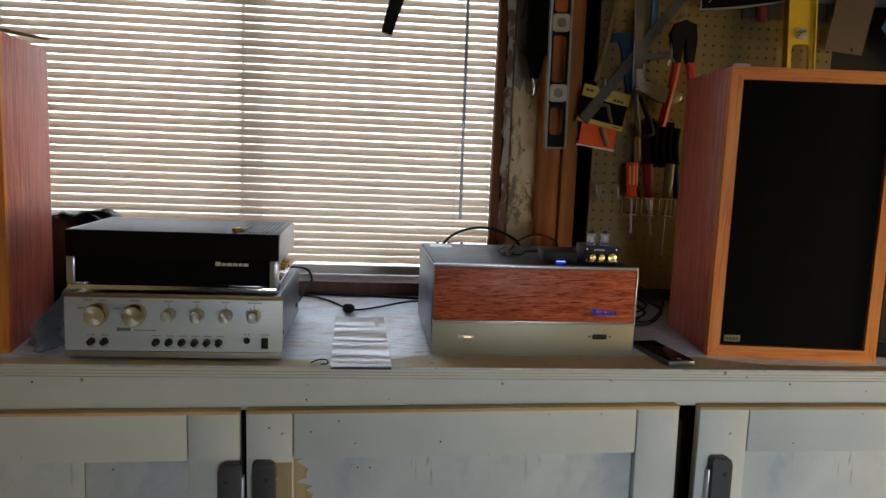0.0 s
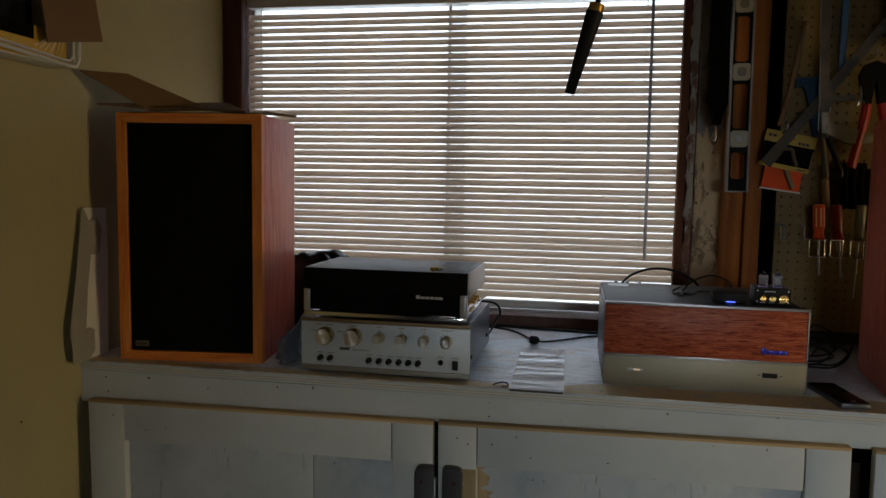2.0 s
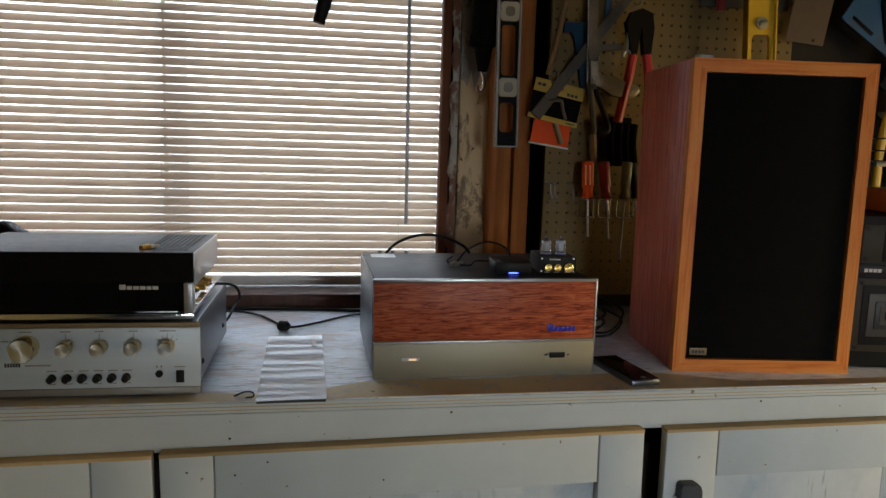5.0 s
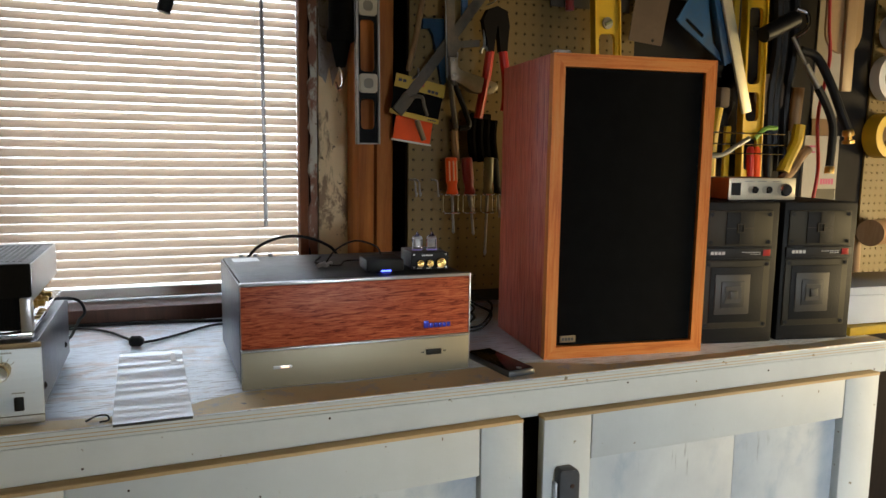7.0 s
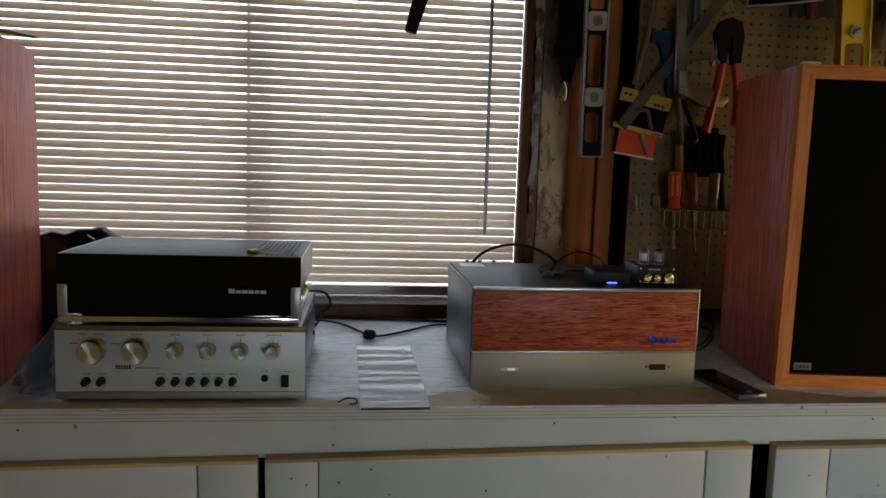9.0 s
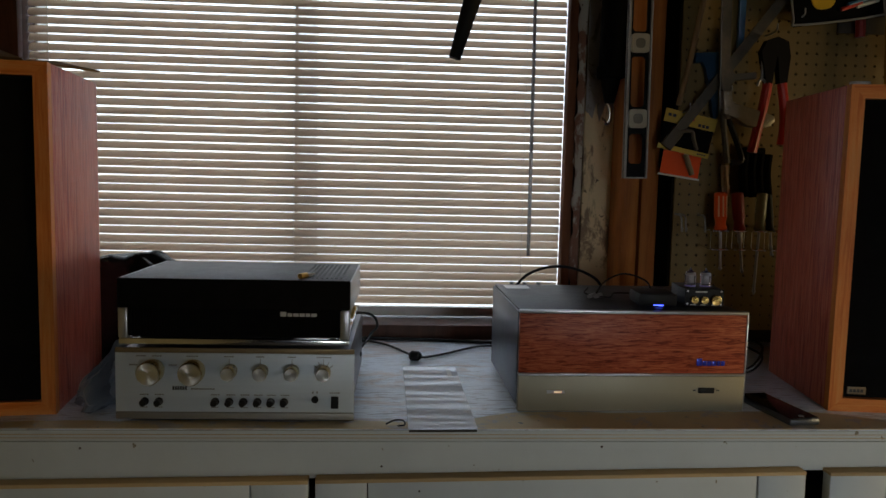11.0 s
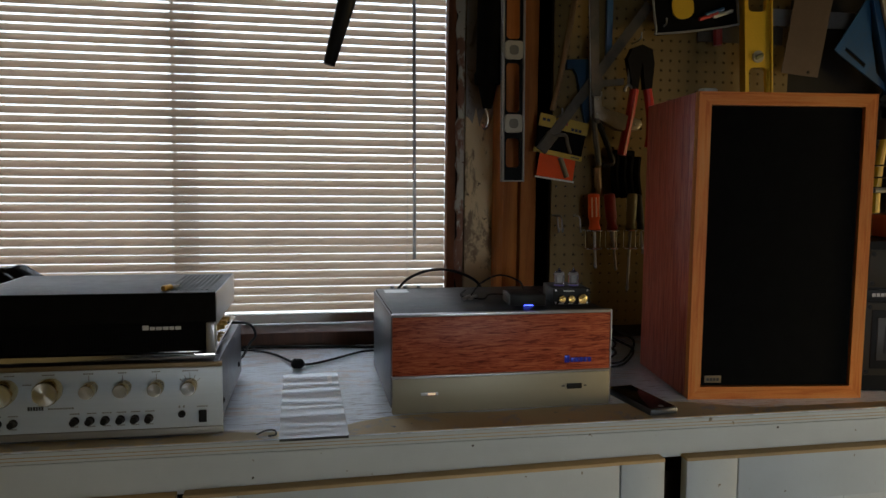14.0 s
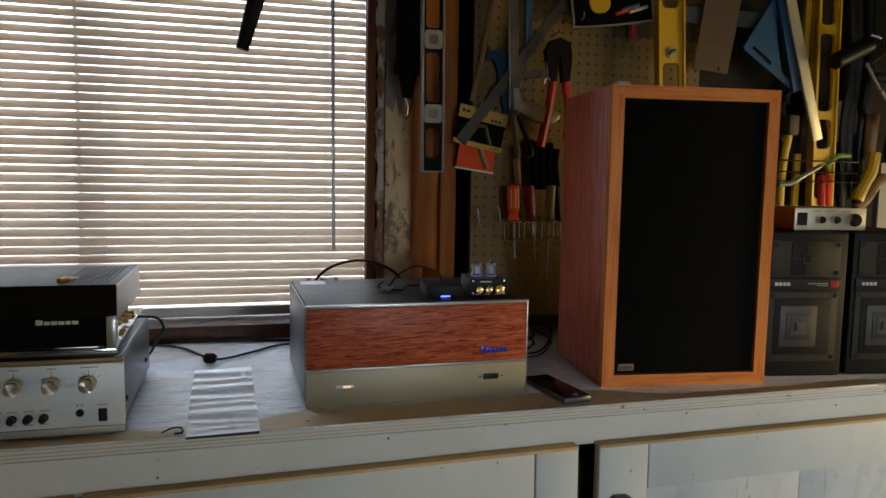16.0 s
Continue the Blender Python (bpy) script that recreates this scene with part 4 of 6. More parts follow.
part("cover", bm, gm, bk)
part("page_block", boxes((-0.0485, 0.0485, -0.177, 0.177, 0.0, 0.0024)), INK, bk, "dark page block")
part("title", boxes((0.030, 0.038, 0.10, 0.15, 0.0052, 0.0056)), PALE_INK, bk)

# phone
ph = thing("mobile_phone", pose(0.7145, 1.282, TOP, 0, 0, 8), "black mobile phone lying face up on the bench", "phone")
part("body", boxes((-0.0255, 0.0255, -0.068, 0.068, 0.001, 0.0115), bev=0.003), STEEL_GREY, ph, "grey metal-edged body")
part("screen", boxes((-0.0235, 0.0235, -0.065, 0.065, 0.0116, 0.0126), bev=0.0005), plain("black_glass", (0.006, 0.006, 0.008), 0.08, 0, 0.1, bump=0), ph, "black glass screen")
bm = bmesh.new()
lathe(bm, [(0.0045, 0), (0.004, 0.0008)], (0, -0.058, 0.0126), (0, 0, 1), 14)
part("button", bm, SIDE_SILVER, ph)

# cables on the bench
bm = bmesh.new()
sweep(bm, [(0.095, 1.214, TOP + 0.003), (0.108, 1.222, TOP + 0.006), (0.120, 1.220, TOP + 0.006), (0.122, 1.210, TOP + 0.003), (0.112, 1.206, TOP + 0.003)], 0.0012, 6)
solid("wire_offcut", bm, RUBBER, "short curled black wire offcut beside the booklet", "wire")
bm = bmesh.new()
sweep(bm, [(-0.02, 1.782, TOP + 0.0046), (0.06, 1.780, TOP + 0.0046), (0.124, 1.775, TOP + 0.0046), (0.224, 1.763, TOP + 0.0046), (0.328, 1.745, TOP + 0.0046), (0.45, 1.74, TOP + 0.0046)], 0.0036, 8)
solid("mains_cable", bm, RUBBER, "thick black power cord along the back of the bench", "cable")
bm = bmesh.new()
sweep(bm, [(0.02, 1.76, TOP + 0.0034), (0.057, 1.752, TOP + 0.0034), (0.095, 1.715, TOP + 0.0034), (0.125, 1.66, TOP + 0.0036), (0.147, 1.602, TOP + 0.008), (0.172, 1.617, TOP + 0.0034), (0.218, 1.653, TOP + 0.0034), (0.282, 1.712, TOP + 0.0034), (0.335, 1.722, TOP + 0.0034)], 0.0024, 8)
solid("mains_cable", bm, RUBBER, "thin black lead with a round in-line plug", "cable")
bm = bmesh.new()
lathe(bm, [(0.006, 0), (0.0098, 0.004), (0.0098, 0.018), (0.005, 0.024)], (0.136, 1.600, TOP + 0.0102), (1, -0.25, 0), 16)
solid("inline_plug", bm, RUBBER, "round black in-line plug on a lead", "plug")
bm = bmesh.new()
sweep(bm, [(0.030, 1.45, 1.022), (0.055, 1.50, 1.012), (0.069, 1.505, 1.004), (0.074, 1.51, 0.986), (0.062, 1.54, 0.966), (0.045, 1.60, 0.93), (0.03, 1.66, 0.905)], 0.0024, 8)
solid("speaker_lead", bm, RUBBER, "black lead curling behind the power amplifier", "cable")
bm = bmesh.new()
for k, (a, c) in enumerate(((0.72, 1.62), (0.75, 1.58), (0.775, 1.64), (0.735, 1.55), (0.765, 1.53), (0.72, 1.585), (0.78, 1.56))):
    sweep(bm, [(a - 0.05, c, TOP + 0.004), (a - 0.02, c + 0.04, TOP + 0.03 + 0.008 * k), (a + 0.03, c + 0.02, TOP + 0.02 + 0.006 * k), (a + 0.045, c - 0.012, TOP + 0.012 + 0.005 * k), (a + 0.01, c - 0.035, TOP + 0.010), (a - 0.035, c - 0.02, TOP + 0.004)], 0.0022, 7)
solid("cable_tangle", bm, RUBBER, "tangle of black cables between amplifier and loudspeaker", "cable", "stuff")


def crumpled(name, centre, size, material, label, category, seed, subdiv=4, amp=0.25):
    bm = bmesh.new()
    bmesh.ops.create_icosphere(bm, subdivisions=subdiv, radius=1.0)
    off = Vector((seed * 3.1, seed * 1.7, seed))
    for v in bm.verts:
        p = v.co.copy()
        k = 1 + amp * (noise.noise(p * 1.6 + off) + 0.6 * abs(noise.noise(p * 4 + off)) + 0.3 * abs(noise.noise(p * 9 + off)))
        v.co = Vector((p.x * size[0] * k, p.y * size[1] * k, max(p.z * k, -0.55) * size[2])) + Vector(centre)
    low = min(v.co.z for v in bm.verts)
    for v in bm.verts:
        v.co.z += TOP + 0.0005 - low
    return solid(name, bm, material, label, category)


crumpled("plastic_bag", (-0.385, 1.64, 0), (0.160, 0.07, 0.121), POLY, "crumpled black plastic bag behind the amplifier", "bag", 1.0)
wrap = crumpled("packing_foam", (-0.352, 1.34, 0), (0.040, 0.075, 0.047), FOAM, "crumpled grey-blue packing sheet between loudspeaker and preamplifier", "packing", 2.0, 4, 0.55)
for v in wrap.data.vertices:
    up = min(1.0, max(0.0, (v.co.z - TOP) / 0.085))
    v.co.x = -0.3145 + (min(v.co.x, -0.3145) + 0.3145) * (1 - 0.8 * up)

# cardboard lying on the loudspeaker
Z = TOP + 0.509


def sheet(name, corners, thick, material, label, category):
    """A flat board through four corners."""
    bm = bmesh.new()
    c = [Vector(p) for p in corners]
    n = (c[1] - c[0]).cross(c[3] - c[0]).normalized() * thick
    if n.z < 0:
        n = -n
    lo, hi = [bm.verts.new(p) for p in c], [bm.verts.new(p + n) for p in c]
    bm.faces.new(lo)
    bm.faces.new(hi)
    for i in range(4):
        bm.faces.new((lo[i], lo[(i + 1) % 4], hi[(i + 1) % 4], hi[i]))
    bmesh.ops.recalc_face_normals(bm, faces=bm.faces[:])
    return solid(name, bm, material, label, category)


sheet("cardboard_sheet", ((-0.70, 1.255, Z + 0.0004), (-0.43, 1.28, Z + 0.0004), (-0.45, 1.50, Z + 0.0004), (-0.73, 1.46, Z + 0.0004)), 0.004, CARD, "flattened brown cardboard on the loudspeaker", "cardboard")
sheet("cardboard_flap", ((-0.740, 1.19, 1.488), (-0.668, 1.24, 1.487), (-0.545, 1.36, Z + 0.016), (-0.630, 1.255, Z + 0.005)), 0.004, CARD, "bent-up cardboard flap resting on the loudspeaker", "cardboard")
sheet("cardboard_flap", ((-0.735, 1.235, Z + 0.016), (-0.640, 1.250, Z + 0.0095), (-0.455, 1.33, Z + 0.0095), (-0.540, 1.42, Z + 0.036)), 0.004, CARD, "folded cardboard flap lying on the loudspeaker", "cardboard")
sheet("cardboard_flap", ((-0.435, 1.30, Z + 0.0046), (-0.375, 1.40, Z + 0.0046), (-0.385, 1.44, Z + 0.010), (-0.425, 1.37, Z + 0.013)), 0.003, CARD, "pale cardboard corner hanging past the loudspeaker", "cardboard")

# stiff white paper leaning against the side wall
card = thing("paper_offcut", pose(0, 0, 0), "torn white packing card standing against the side wall", "paper")


def wall_card(name, outline, x, lean, material, label):
    bm = bmesh.new()
    plate(bm, outline, 0.0, 0.0012)
    bmesh.ops.transform(bm, matrix=Matrix.Translation((x, 0, 0.902)) @ Matrix.Rotation(radians(lean), 4, "Y") @ Matrix.Rotation(radians(90), 4, "Z") @ Matrix.Translation((0, 0, -0.902)), verts=bm.verts[:])
    part(name, bm, material, card, label, smooth=False)


wall_card("back_sheet", [(1.185, 0.902), (1.268, 0.902), (1.276, 1.0), (1.285, 1.12), (1.286, 1.213), (1.213, 1.215), (1.205, 1.10)], -0.7455, -2.0, PAPER, "clean cream inner sheet")
# front flap coloured grey for the shade that lies on it
wall_card("torn_flap", [(1.150, 0.902), (1.196, 0.902), (1.217, 0.918), (1.219, 0.962), (1.204, 0.969), (1.192, 0.962), (1.205, 1.05), (1.221, 1.118), (1.246, 1.117), (1.252, 1.132), (1.259, 1.172),
                        (1.246, 1.194), (1.222, 1.186), (1.206, 1.213), (1.200, 1.213), (1.175, 1.09), (1.154, 1.01), (1.143, 0.965), (1.148, 0.945)], -0.7395, -2.0, CARD_SHADE, "torn outer layer with its shade in the grey")

# flat dark discs, their colour standing for the depth of small wall holes
for y, z, r in ((0.995, 1.351, 0.0045), (1.031, 0.823, 0.0022)):
    bm = bmesh.new()
    lathe(bm, [(r, 0), (r * 0.7, 0.0006)], (-0.7619, y, z), (1, 0, 0), 12)
    solid("wall_hole_disc", bm, CLOTH, "small dark disc for a hole in the plasterboard", "wall plug", group="wall plugs")

# tray on the side wall
tray = thing("wall_tray", pose(-0.761, 0, 0), "white wire-edged wall tray holding small yellow boxes", "tray")
part("base", boxes((0, 0.052, 0.70, 1.134, 1.483, 1.486), bev=0.001), WHITE_PLASTIC, tray)
part("end_wall", boxes((0, 0.052, 1.1345, 1.137, 1.4835, 1.60), bev=0.0008), WHITE_PLASTIC, tray)
for k, (dx, r) in enumerate(((0.056, 0.0038), (0.050, 0.0024))):
    bm = bmesh.new()
    sweep(bm, [(dx, 0.70, 1.508 + 0.010 * k), (dx, 0.92, 1.496 + 0.010 * k), (dx, 1.05, 1.488 + 0.010 * k), (dx, 1.122 - 0.008 * k, 1.485 + 0.010 * k), (dx, 1.138 - 0.008 * k, 1.493 + 0.008 * k), (dx, 1.143 - 0.008 * k, 1.515), (dx, 1.146 - 0.008 * k, 1.62)], r, 8)
    part("rim", bm, WHITE_PLASTIC, tray, "white plastic rim")
box = thing("parts_carton", pose(0, 0, 0), "yellow printed parts carton in the wall tray", "box")
part("body", boxes((-0.757, -0.718, 0.72, 1.126, 1.4870, 1.545), bev=0.002), YELLOW, box)
for k in range(6):
    bm = bmesh.new()
    bx(bm, -0.0004, 0.0004, -0.0012, 0.0012, -0.018, 0.018, m=pose(-0.7172, 1.058 + 0.011 * k, 1.518, -62 + 9 * k, 0, 0))
    part("ray", bm, BARE_STRIP, box, "pale printed ray")
part("print_band", boxes((-0.7176, -0.7168, 0.72, 1.04, 1.520, 1.5445)), CLOTH, box, "dark printed band")
blk = thing("circuit_module", pose(-0.750, 0.930, 1.5455), "black module with pale square windows in the wall tray", "module")
part("body", boxes((0, 0.012, 0, 0.135, 0, 0.13), bev=0.004), BLACK, blk)
for y, z in ((0.012, 0.085), (0.052, 0.072), (0.090, 0.060)):
    part("window", boxes((0.0122, 0.015, y, y + 0.022, z, z + 0.030), bev=0.002), PALE_INK, blk)
sheet("cardboard_flap", ((-0.698, 1.048, 1.515), (-0.697, 1.201, 1.544), (-0.700, 1.165, 1.70), (-0.701, 1.02, 1.70)), 0.003, CARD, "brown cardboard flap above the wall tray", "cardboard")

# black wooden-handled brush hanging above the bench
stick = thing("hanging_handle", pose(0, 0, 0), "tapered black handle hanging in front of the blind", "handle")
bm = bmesh.new()
rod(bm, (0.211, 1.603, 1.487), (0.262, 1.600, 1.668), 0.0115, 0.0200, 16)
part("handle", bm, BLACK, stick, "black tapered handle")
bm = bmesh.new()
rod(bm, (0.2625, 1.600, 1.669), (0.267, 1.600, 1.685), 0.0175, 0.0175, 16)
part("collar", bm, BRASS, stick, "brass collar")
bm = bmesh.new()
sweep(bm, [(0.267, 1.60, 1.685), (0.30, 1.60, 1.85), (0.31, 1.60, 2.2), (0.31, 1.60, 2.46)], 0.006, 8)
part("cord", bm, RUBBER, stick)

# ---- small stereo on the bench end ----
SHELL_BLACK = plain("charcoal_speaker_plastic", (0.010, 0.009, 0.008), 0.55, 0, 0.2, 20, 0.3, 300, spec=0.2)
PANEL_GREY = plain("grey_speaker_panel", (0.040, 0.033, 0.019), 0.55, 0.1, 0.1, 20, 0.1, 300, spec=0.25)
PLATE_GREY = plain("pale_grey_cone", (0.055, 0.047, 0.035), 0.5, 0.1, 0.1)
PANEL_MID = plain("mid_grey_ring", (0.024, 0.021, 0.017), 0.5, 0.1, 0.1)


def shelf_speaker(m):
    W, H, D = 0.160, 0.270, 0.19
    s = thing("shelf_speaker", m, "small charcoal plastic stereo speaker with square cones", "speaker", "pair of small speakers")
    part("body", boxes((0, W, 0.004, D, 0, H), bev=0.004), SHELL_BLACK, s)
    part("tweeter_panel", boxes((0.010, W - 0.016, 0.0, 0.0038, 0.188, 0.254), bev=0.001), PANEL_GREY, s, "grey tweeter panel")
    part("tweeter_square", boxes((0.047, 0.104, -0.002, -0.0002, 0.191, 0.251), bev=0.0006), SHELL_BLACK, s)
    bm = boxes((0.047, 0.104, -0.003, -0.0021, 0.2205, 0.2215), (0.0748, 0.0758, -0.0034, -0.0022, 0.191, 0.251))
    for x0, x1, z0, z1 in ((0.068, 0.083, 0.2275, 0.2295), (0.068, 0.083, 0.2125, 0.2145), (0.068, 0.070, 0.2146, 0.2274), (0.081, 0.083, 0.2146, 0.2274)):
        bx(bm, x0, x1, -0.0045, -0.0022, z0, z1)
    part("tweeter_cross", bm, PANEL_GREY, s)
    part("name_strip", boxes((0.006, W - 0.012, -0.001, 0.0038, 0.164, 0.184), bev=0.001), BLACK, s)
    bm = bmesh.new()
    bars(bm, 0.018, 0.049, 0.1745, 0.006, -0.0012, 4)
    bars(bm, 0.082, 0.122, 0.1755, 0.0012, -0.0012, 7)
    bars(bm, 0.100, 0.122, 0.1720, 0.0010, -0.0012, 4)
    part("print", bm, PALE_INK, s)["kind"] = "stuff"
    part("red_badge", boxes((0.126, 0.141, -0.0022, -0.0011, 0.1685, 0.1805), bev=0.0004), RED_GRIP, s, "small red badge")
    part("woofer_panel", boxes((0.008, W - 0.016, 0.0, 0.0038, 0.030, 0.160), bev=0.001), PANEL_GREY, s, "grey woofer panel")
    part("woofer_surround", boxes((0.020, W - 0.030, -0.002, -0.0002, 0.042, 0.148), bev=0.001), SHELL_BLACK, s)
    part("woofer_plate", boxes((0.030, 0.102, -0.0042, -0.0022, 0.058, 0.134), bev=0.0008), PLATE_GREY, s)
    part("woofer_ring", boxes((0.042, 0.090, -0.006, -0.0043, 0.071, 0.121), bev=0.0006), PANEL_MID, s)
    bm = bmesh.new()
    plate(bm, [(0.050, 0.080), (0.082, 0.080), (0.082, 0.112), (0.050, 0.112)], -0.0075, -0.0061)
    bx(bm, 0.058, 0.074, -0.011, -0.0076, 0.088, 0.104, bev=0.0015)
    part("woofer_cap", bm, PLATE_GREY, s)
    for x, z in ((0.017, 0.195), (0.137, 0.195), (0.017, 0.247), (0.137, 0.247), (0.015, 0.037), (0.137, 0.037), (0.015, 0.153), (0.137, 0.153)):
        bm = bmesh.new()
        lathe(bm, [(0.0042, 0), (0.0042, 0.0012), (0.002, 0.0014), (0.002, 0.0004)], (x, -0.0001, z), (0, -1, 0), 10)
        part("screw", bm, BLACK, s)
    return s


first = shelf_speaker(pose(1.130, 1.290, TOP, 0, 0, -10))
copy_thing(first, pose(1.303, 1.266, TOP, 0, 0, -10))

tun = thing("mini_stereo", pose(1.208, 1.315, 1.1705, 0, 0, -9), "small silver-fronted stereo amplifier with wooden sides on the speaker", "amplifier")
part("case", boxes((0, 0.143, 0.003, 0.13, 0.002, 0.042), bev=0.001), TAN_WOOD, tun)
part("front", boxes((-0.001, 0.144, 0, 0.0028, 0.0015, 0.043), bev=0.0008), plain("warm_silver", (0.62, 0.56, 0.42), 0.4, 0.4, 0.05), tun, "warm silver front panel")
part("window", boxes((0.004, 0.024, -0.001, -0.0002, 0.010, 0.034)), BLACK, tun)
for x, r in ((0.048, 0.0075), (0.078, 0.0075), (0.116, 0.0125)):
    bm = bmesh.new()
    lathe(bm, [(r, 0), (r, 0.010), (r * 0.85, 0.013), (r * 0.2, 0.0132)], (x, 0, 0.021), (0, -1, 0), 20)
    part("knob", bm, CHROME, tun, "chrome knob")
bm = bmesh.new()
for x in (0.033, 0.060, 0.092):
    bars(bm, x, x + 0.020, 0.037, 0.0016, 0.0, 5)
part("legend", bm, GREY_INK, tun)["kind"] = "stuff"
for x in (0.012, 0.130):
    for y in (0.012, 0.115):
        bm = bmesh.new()
        rod(bm, (x, y, -0.0005), (x, y, 0.0025), 0.006, seg=10)
        part("foot", bm, RUBBER, tun)

solid("shelf_plank", boxes((1.472, 2.3, 1.245, 1.46, TOP + 0.0005, TOP + 0.019), bev=0.002), YELLOW, "yellow painted plank laid on the bench end", "plank")
wb = thing("plastic_bin", pose(1.478, 1.262, TOP + 0.0195, 0, 0, -4), "white plastic parts bin on the yellow plank", "bin")
part("body", boxes((0, 0.30, 0, 0.15, 0, 0.060), bev=0.004), WHITE_PLASTIC, wb)
part("rim", boxes((-0.004, 0.304, -0.004, 0.154, 0.0605, 0.078), bev=0.003), WHITE_PLASTIC, wb, "overhanging white lid")

# ---- tools on the wall ----
PEG_Y = 1.72


def peg(x, z, reach=0.045):
    bm = bmesh.new()
    sweep(bm, [(x, PEG_Y + 0.004, z), (x, PEG_Y - reach * 0.6, z), (x, PEG_Y - reach, z + 0.004), (x, PEG_Y - reach - 0.002, z + 0.016)], 0.0018, 6, 4)
    return solid("peg_hook", bm, STEEL, "bent steel hook in the pegboard", "hook", group="peg hooks")


def screwdriver(x, z, y, grip, shaft, lean, label, fat=1.0, ferrule=0.0, stripe=None):
    """Handle end up at z, blade down."""
    s = thing("screwdriver", pose(x, y, z, 0, lean, 0), label, "screwdriver", "screwdrivers in the rack")
    bm = bmesh.new()
    r = 0.0130 * fat
    lathe(bm, [(r * 0.70, 0.0), (r * 0.96, 0.002), (r, 0.006), (r, 0.052), (r * 0.82, 0.060), (r * 0.84, 0.068), (r * 1.05, 0.076), (r * 0.9, 0.080)], (0, 0, 0), (0, 0, -1), 12)
    h = part("handle", bm, grip, s)
    for k in (range(3) if stripe else ()):
        a = radians(-130 + 40 * k)
        bm = bmesh.new()
        rod(bm, (r * math.cos(a), r * math.sin(a), -0.008), (r * math.cos(a), r * math.sin(a), -0.050), 0.0016, seg=6)
        part("flute", bm, stripe, h, "pale stripe along the handle")
    if ferrule:
        bm = bmesh.new()
        rod(bm, (0, 0, -0.0805), (0, 0, -0.0805 - ferrule), 0.0058, 0.005, 12)
        part("ferrule", bm, STEEL, s)
    bm = bmesh.new()
    lathe(bm, [(0.0030, 0.0802 + ferrule), (0.0028, 0.082 + shaft * 0.9), (0.0040, 0.082 + shaft * 0.95), (0.001, 0.082 + shaft)], (0, 0, 0), (0, 0, -1), 10)
    part("blade", bm, STEEL, s)
    return s


PALE_ORANGE = plain("pale_orange_stripe", (0.85, 0.42, 0.20), 0.3)
screwdriver(0.7785, 1.244, 1.672, ORANGE, 0.082, -3, "screwdriver with a striped orange plastic handle", 1.0, 0, PALE_ORANGE)
screwdriver(0.814, 1.244, 1.672, CRIMSON, 0.088, -7, "screwdriver with a dark red plastic handle", 0.95, 0.026)
screwdriver(0.868, 1.245, 1.672, OLIVE, 0.134, 1.5, "long screwdriver with a clear olive handle", 0.85)
screwdriver(0.884, 1.242, 1.682, BLACK, 0.05, -8, "screwdriver with a black handle", 0.7)
rack = thing("tool_rack", pose(0, 0, 0), "chromed wire screwdriver rack on the pegboard", "rack")
for a, b in ((0.760, 0.796), (0.806, 0.834), (0.848, 0.878), (0.886, 0.908)):
    for z in (1.165, 1.126):
        bm = bmesh.new()
        sweep(bm, [(a, PEG_Y + 0.003, z + 0.004), (a, 1.675, z), (a + 0.003, 1.654, z), (b - 0.003, 1.654, z), (b, 1.675, z), (b, PEG_Y + 0.003, z + 0.004)], 0.0015, 6, 4)
        part("wire", bm, CHROME, rack)
    for x in (a + 0.001, b - 0.001):
        bm = bmesh.new()
        rod(bm, (x, 1.668, 1.166), (x, 1.668, 1.1265), 0.0014, seg=6)
        part("upright", bm, CHROME, rack)


LEVEL_EDGE = plain("worn_aluminium_edge", (0.30, 0.29, 0.27), 0.5, 0.6, 0.15)
LEVEL_WEB = plain("black_level_paint", (0.008, 0.009, 0.010), 0.6, 0, 0.3, 18, spec=0.1, dirt=(0.02, 0.022, 0.024))
IVORY = plain("aged_ivory_plastic", (0.42, 0.38, 0.28), 0.5)


SMOKED = plain("smoky_vial", (0.17, 0.155, 0.11), 0.3)


def spirit_level(name, m, W, H, T, body, face, label, openings, vials):
    """Upright level, base at the origin, W wide, H long."""
    s = thing(name, m, label, "level")
    bm = bmesh.new()
    plate(bm, [(0, 0), (W, 0), (W, H), (0, H)], T * 0.3, T * 0.7, [round_rect(W / 2, z, W * 0.62, h, W * 0.16) for z, h in openings])
    part("web", bm, face, s)
    for x in (0, W - 0.004):
        part("flange", boxes((x, x + 0.004, 0, T, 0.0, H), bev=0.0008), body, s)
    part("end_cap", boxes((0.0045, W - 0.0045, 0.001, T - 0.001, 0.0, 0.003)), body, s)
    for z in vials:
        bm = bmesh.new()
        plate(bm, round_rect(W / 2, z, W * 0.78, W * 0.78, W * 0.14), -0.0006, T * 0.29, [round_rect(W / 2, z, W * 0.42, W * 0.42, W * 0.16)])
        v = part("vial_holder", bm, IVORY, s, "aged ivory vial holder")
        bm = bmesh.new()
        plate(bm, round_rect(W / 2, z, W * 0.43, W * 0.43, W * 0.17), 0.0012, T * 0.28)
        part("vial", bm, SMOKED, v, "smoky vial window")
    return s


spirit_level("spirit_level", pose(0.580, 1.695, 1.268, 0, -0.6, 0), 0.049, 0.74, 0.02, LEVEL_EDGE, LEVEL_WEB, "black aluminium spirit level hanging by the window",
             [(0.062, 0.062), (0.200, 0.104), (0.354, 0.104), (0.52, 0.104)], [0.124, 0.278, 0.432])
spirit_level("spirit_level", pose(1.127, 1.655, 1.30, 0, -3.4, 0), 0.068, 0.62, 0.022, YELLOW, YELLOW, "mustard yellow spirit level behind the loudspeaker",
             [(0.160, 0.125), (0.395, 0.105), (0.54, 0.08)], [])
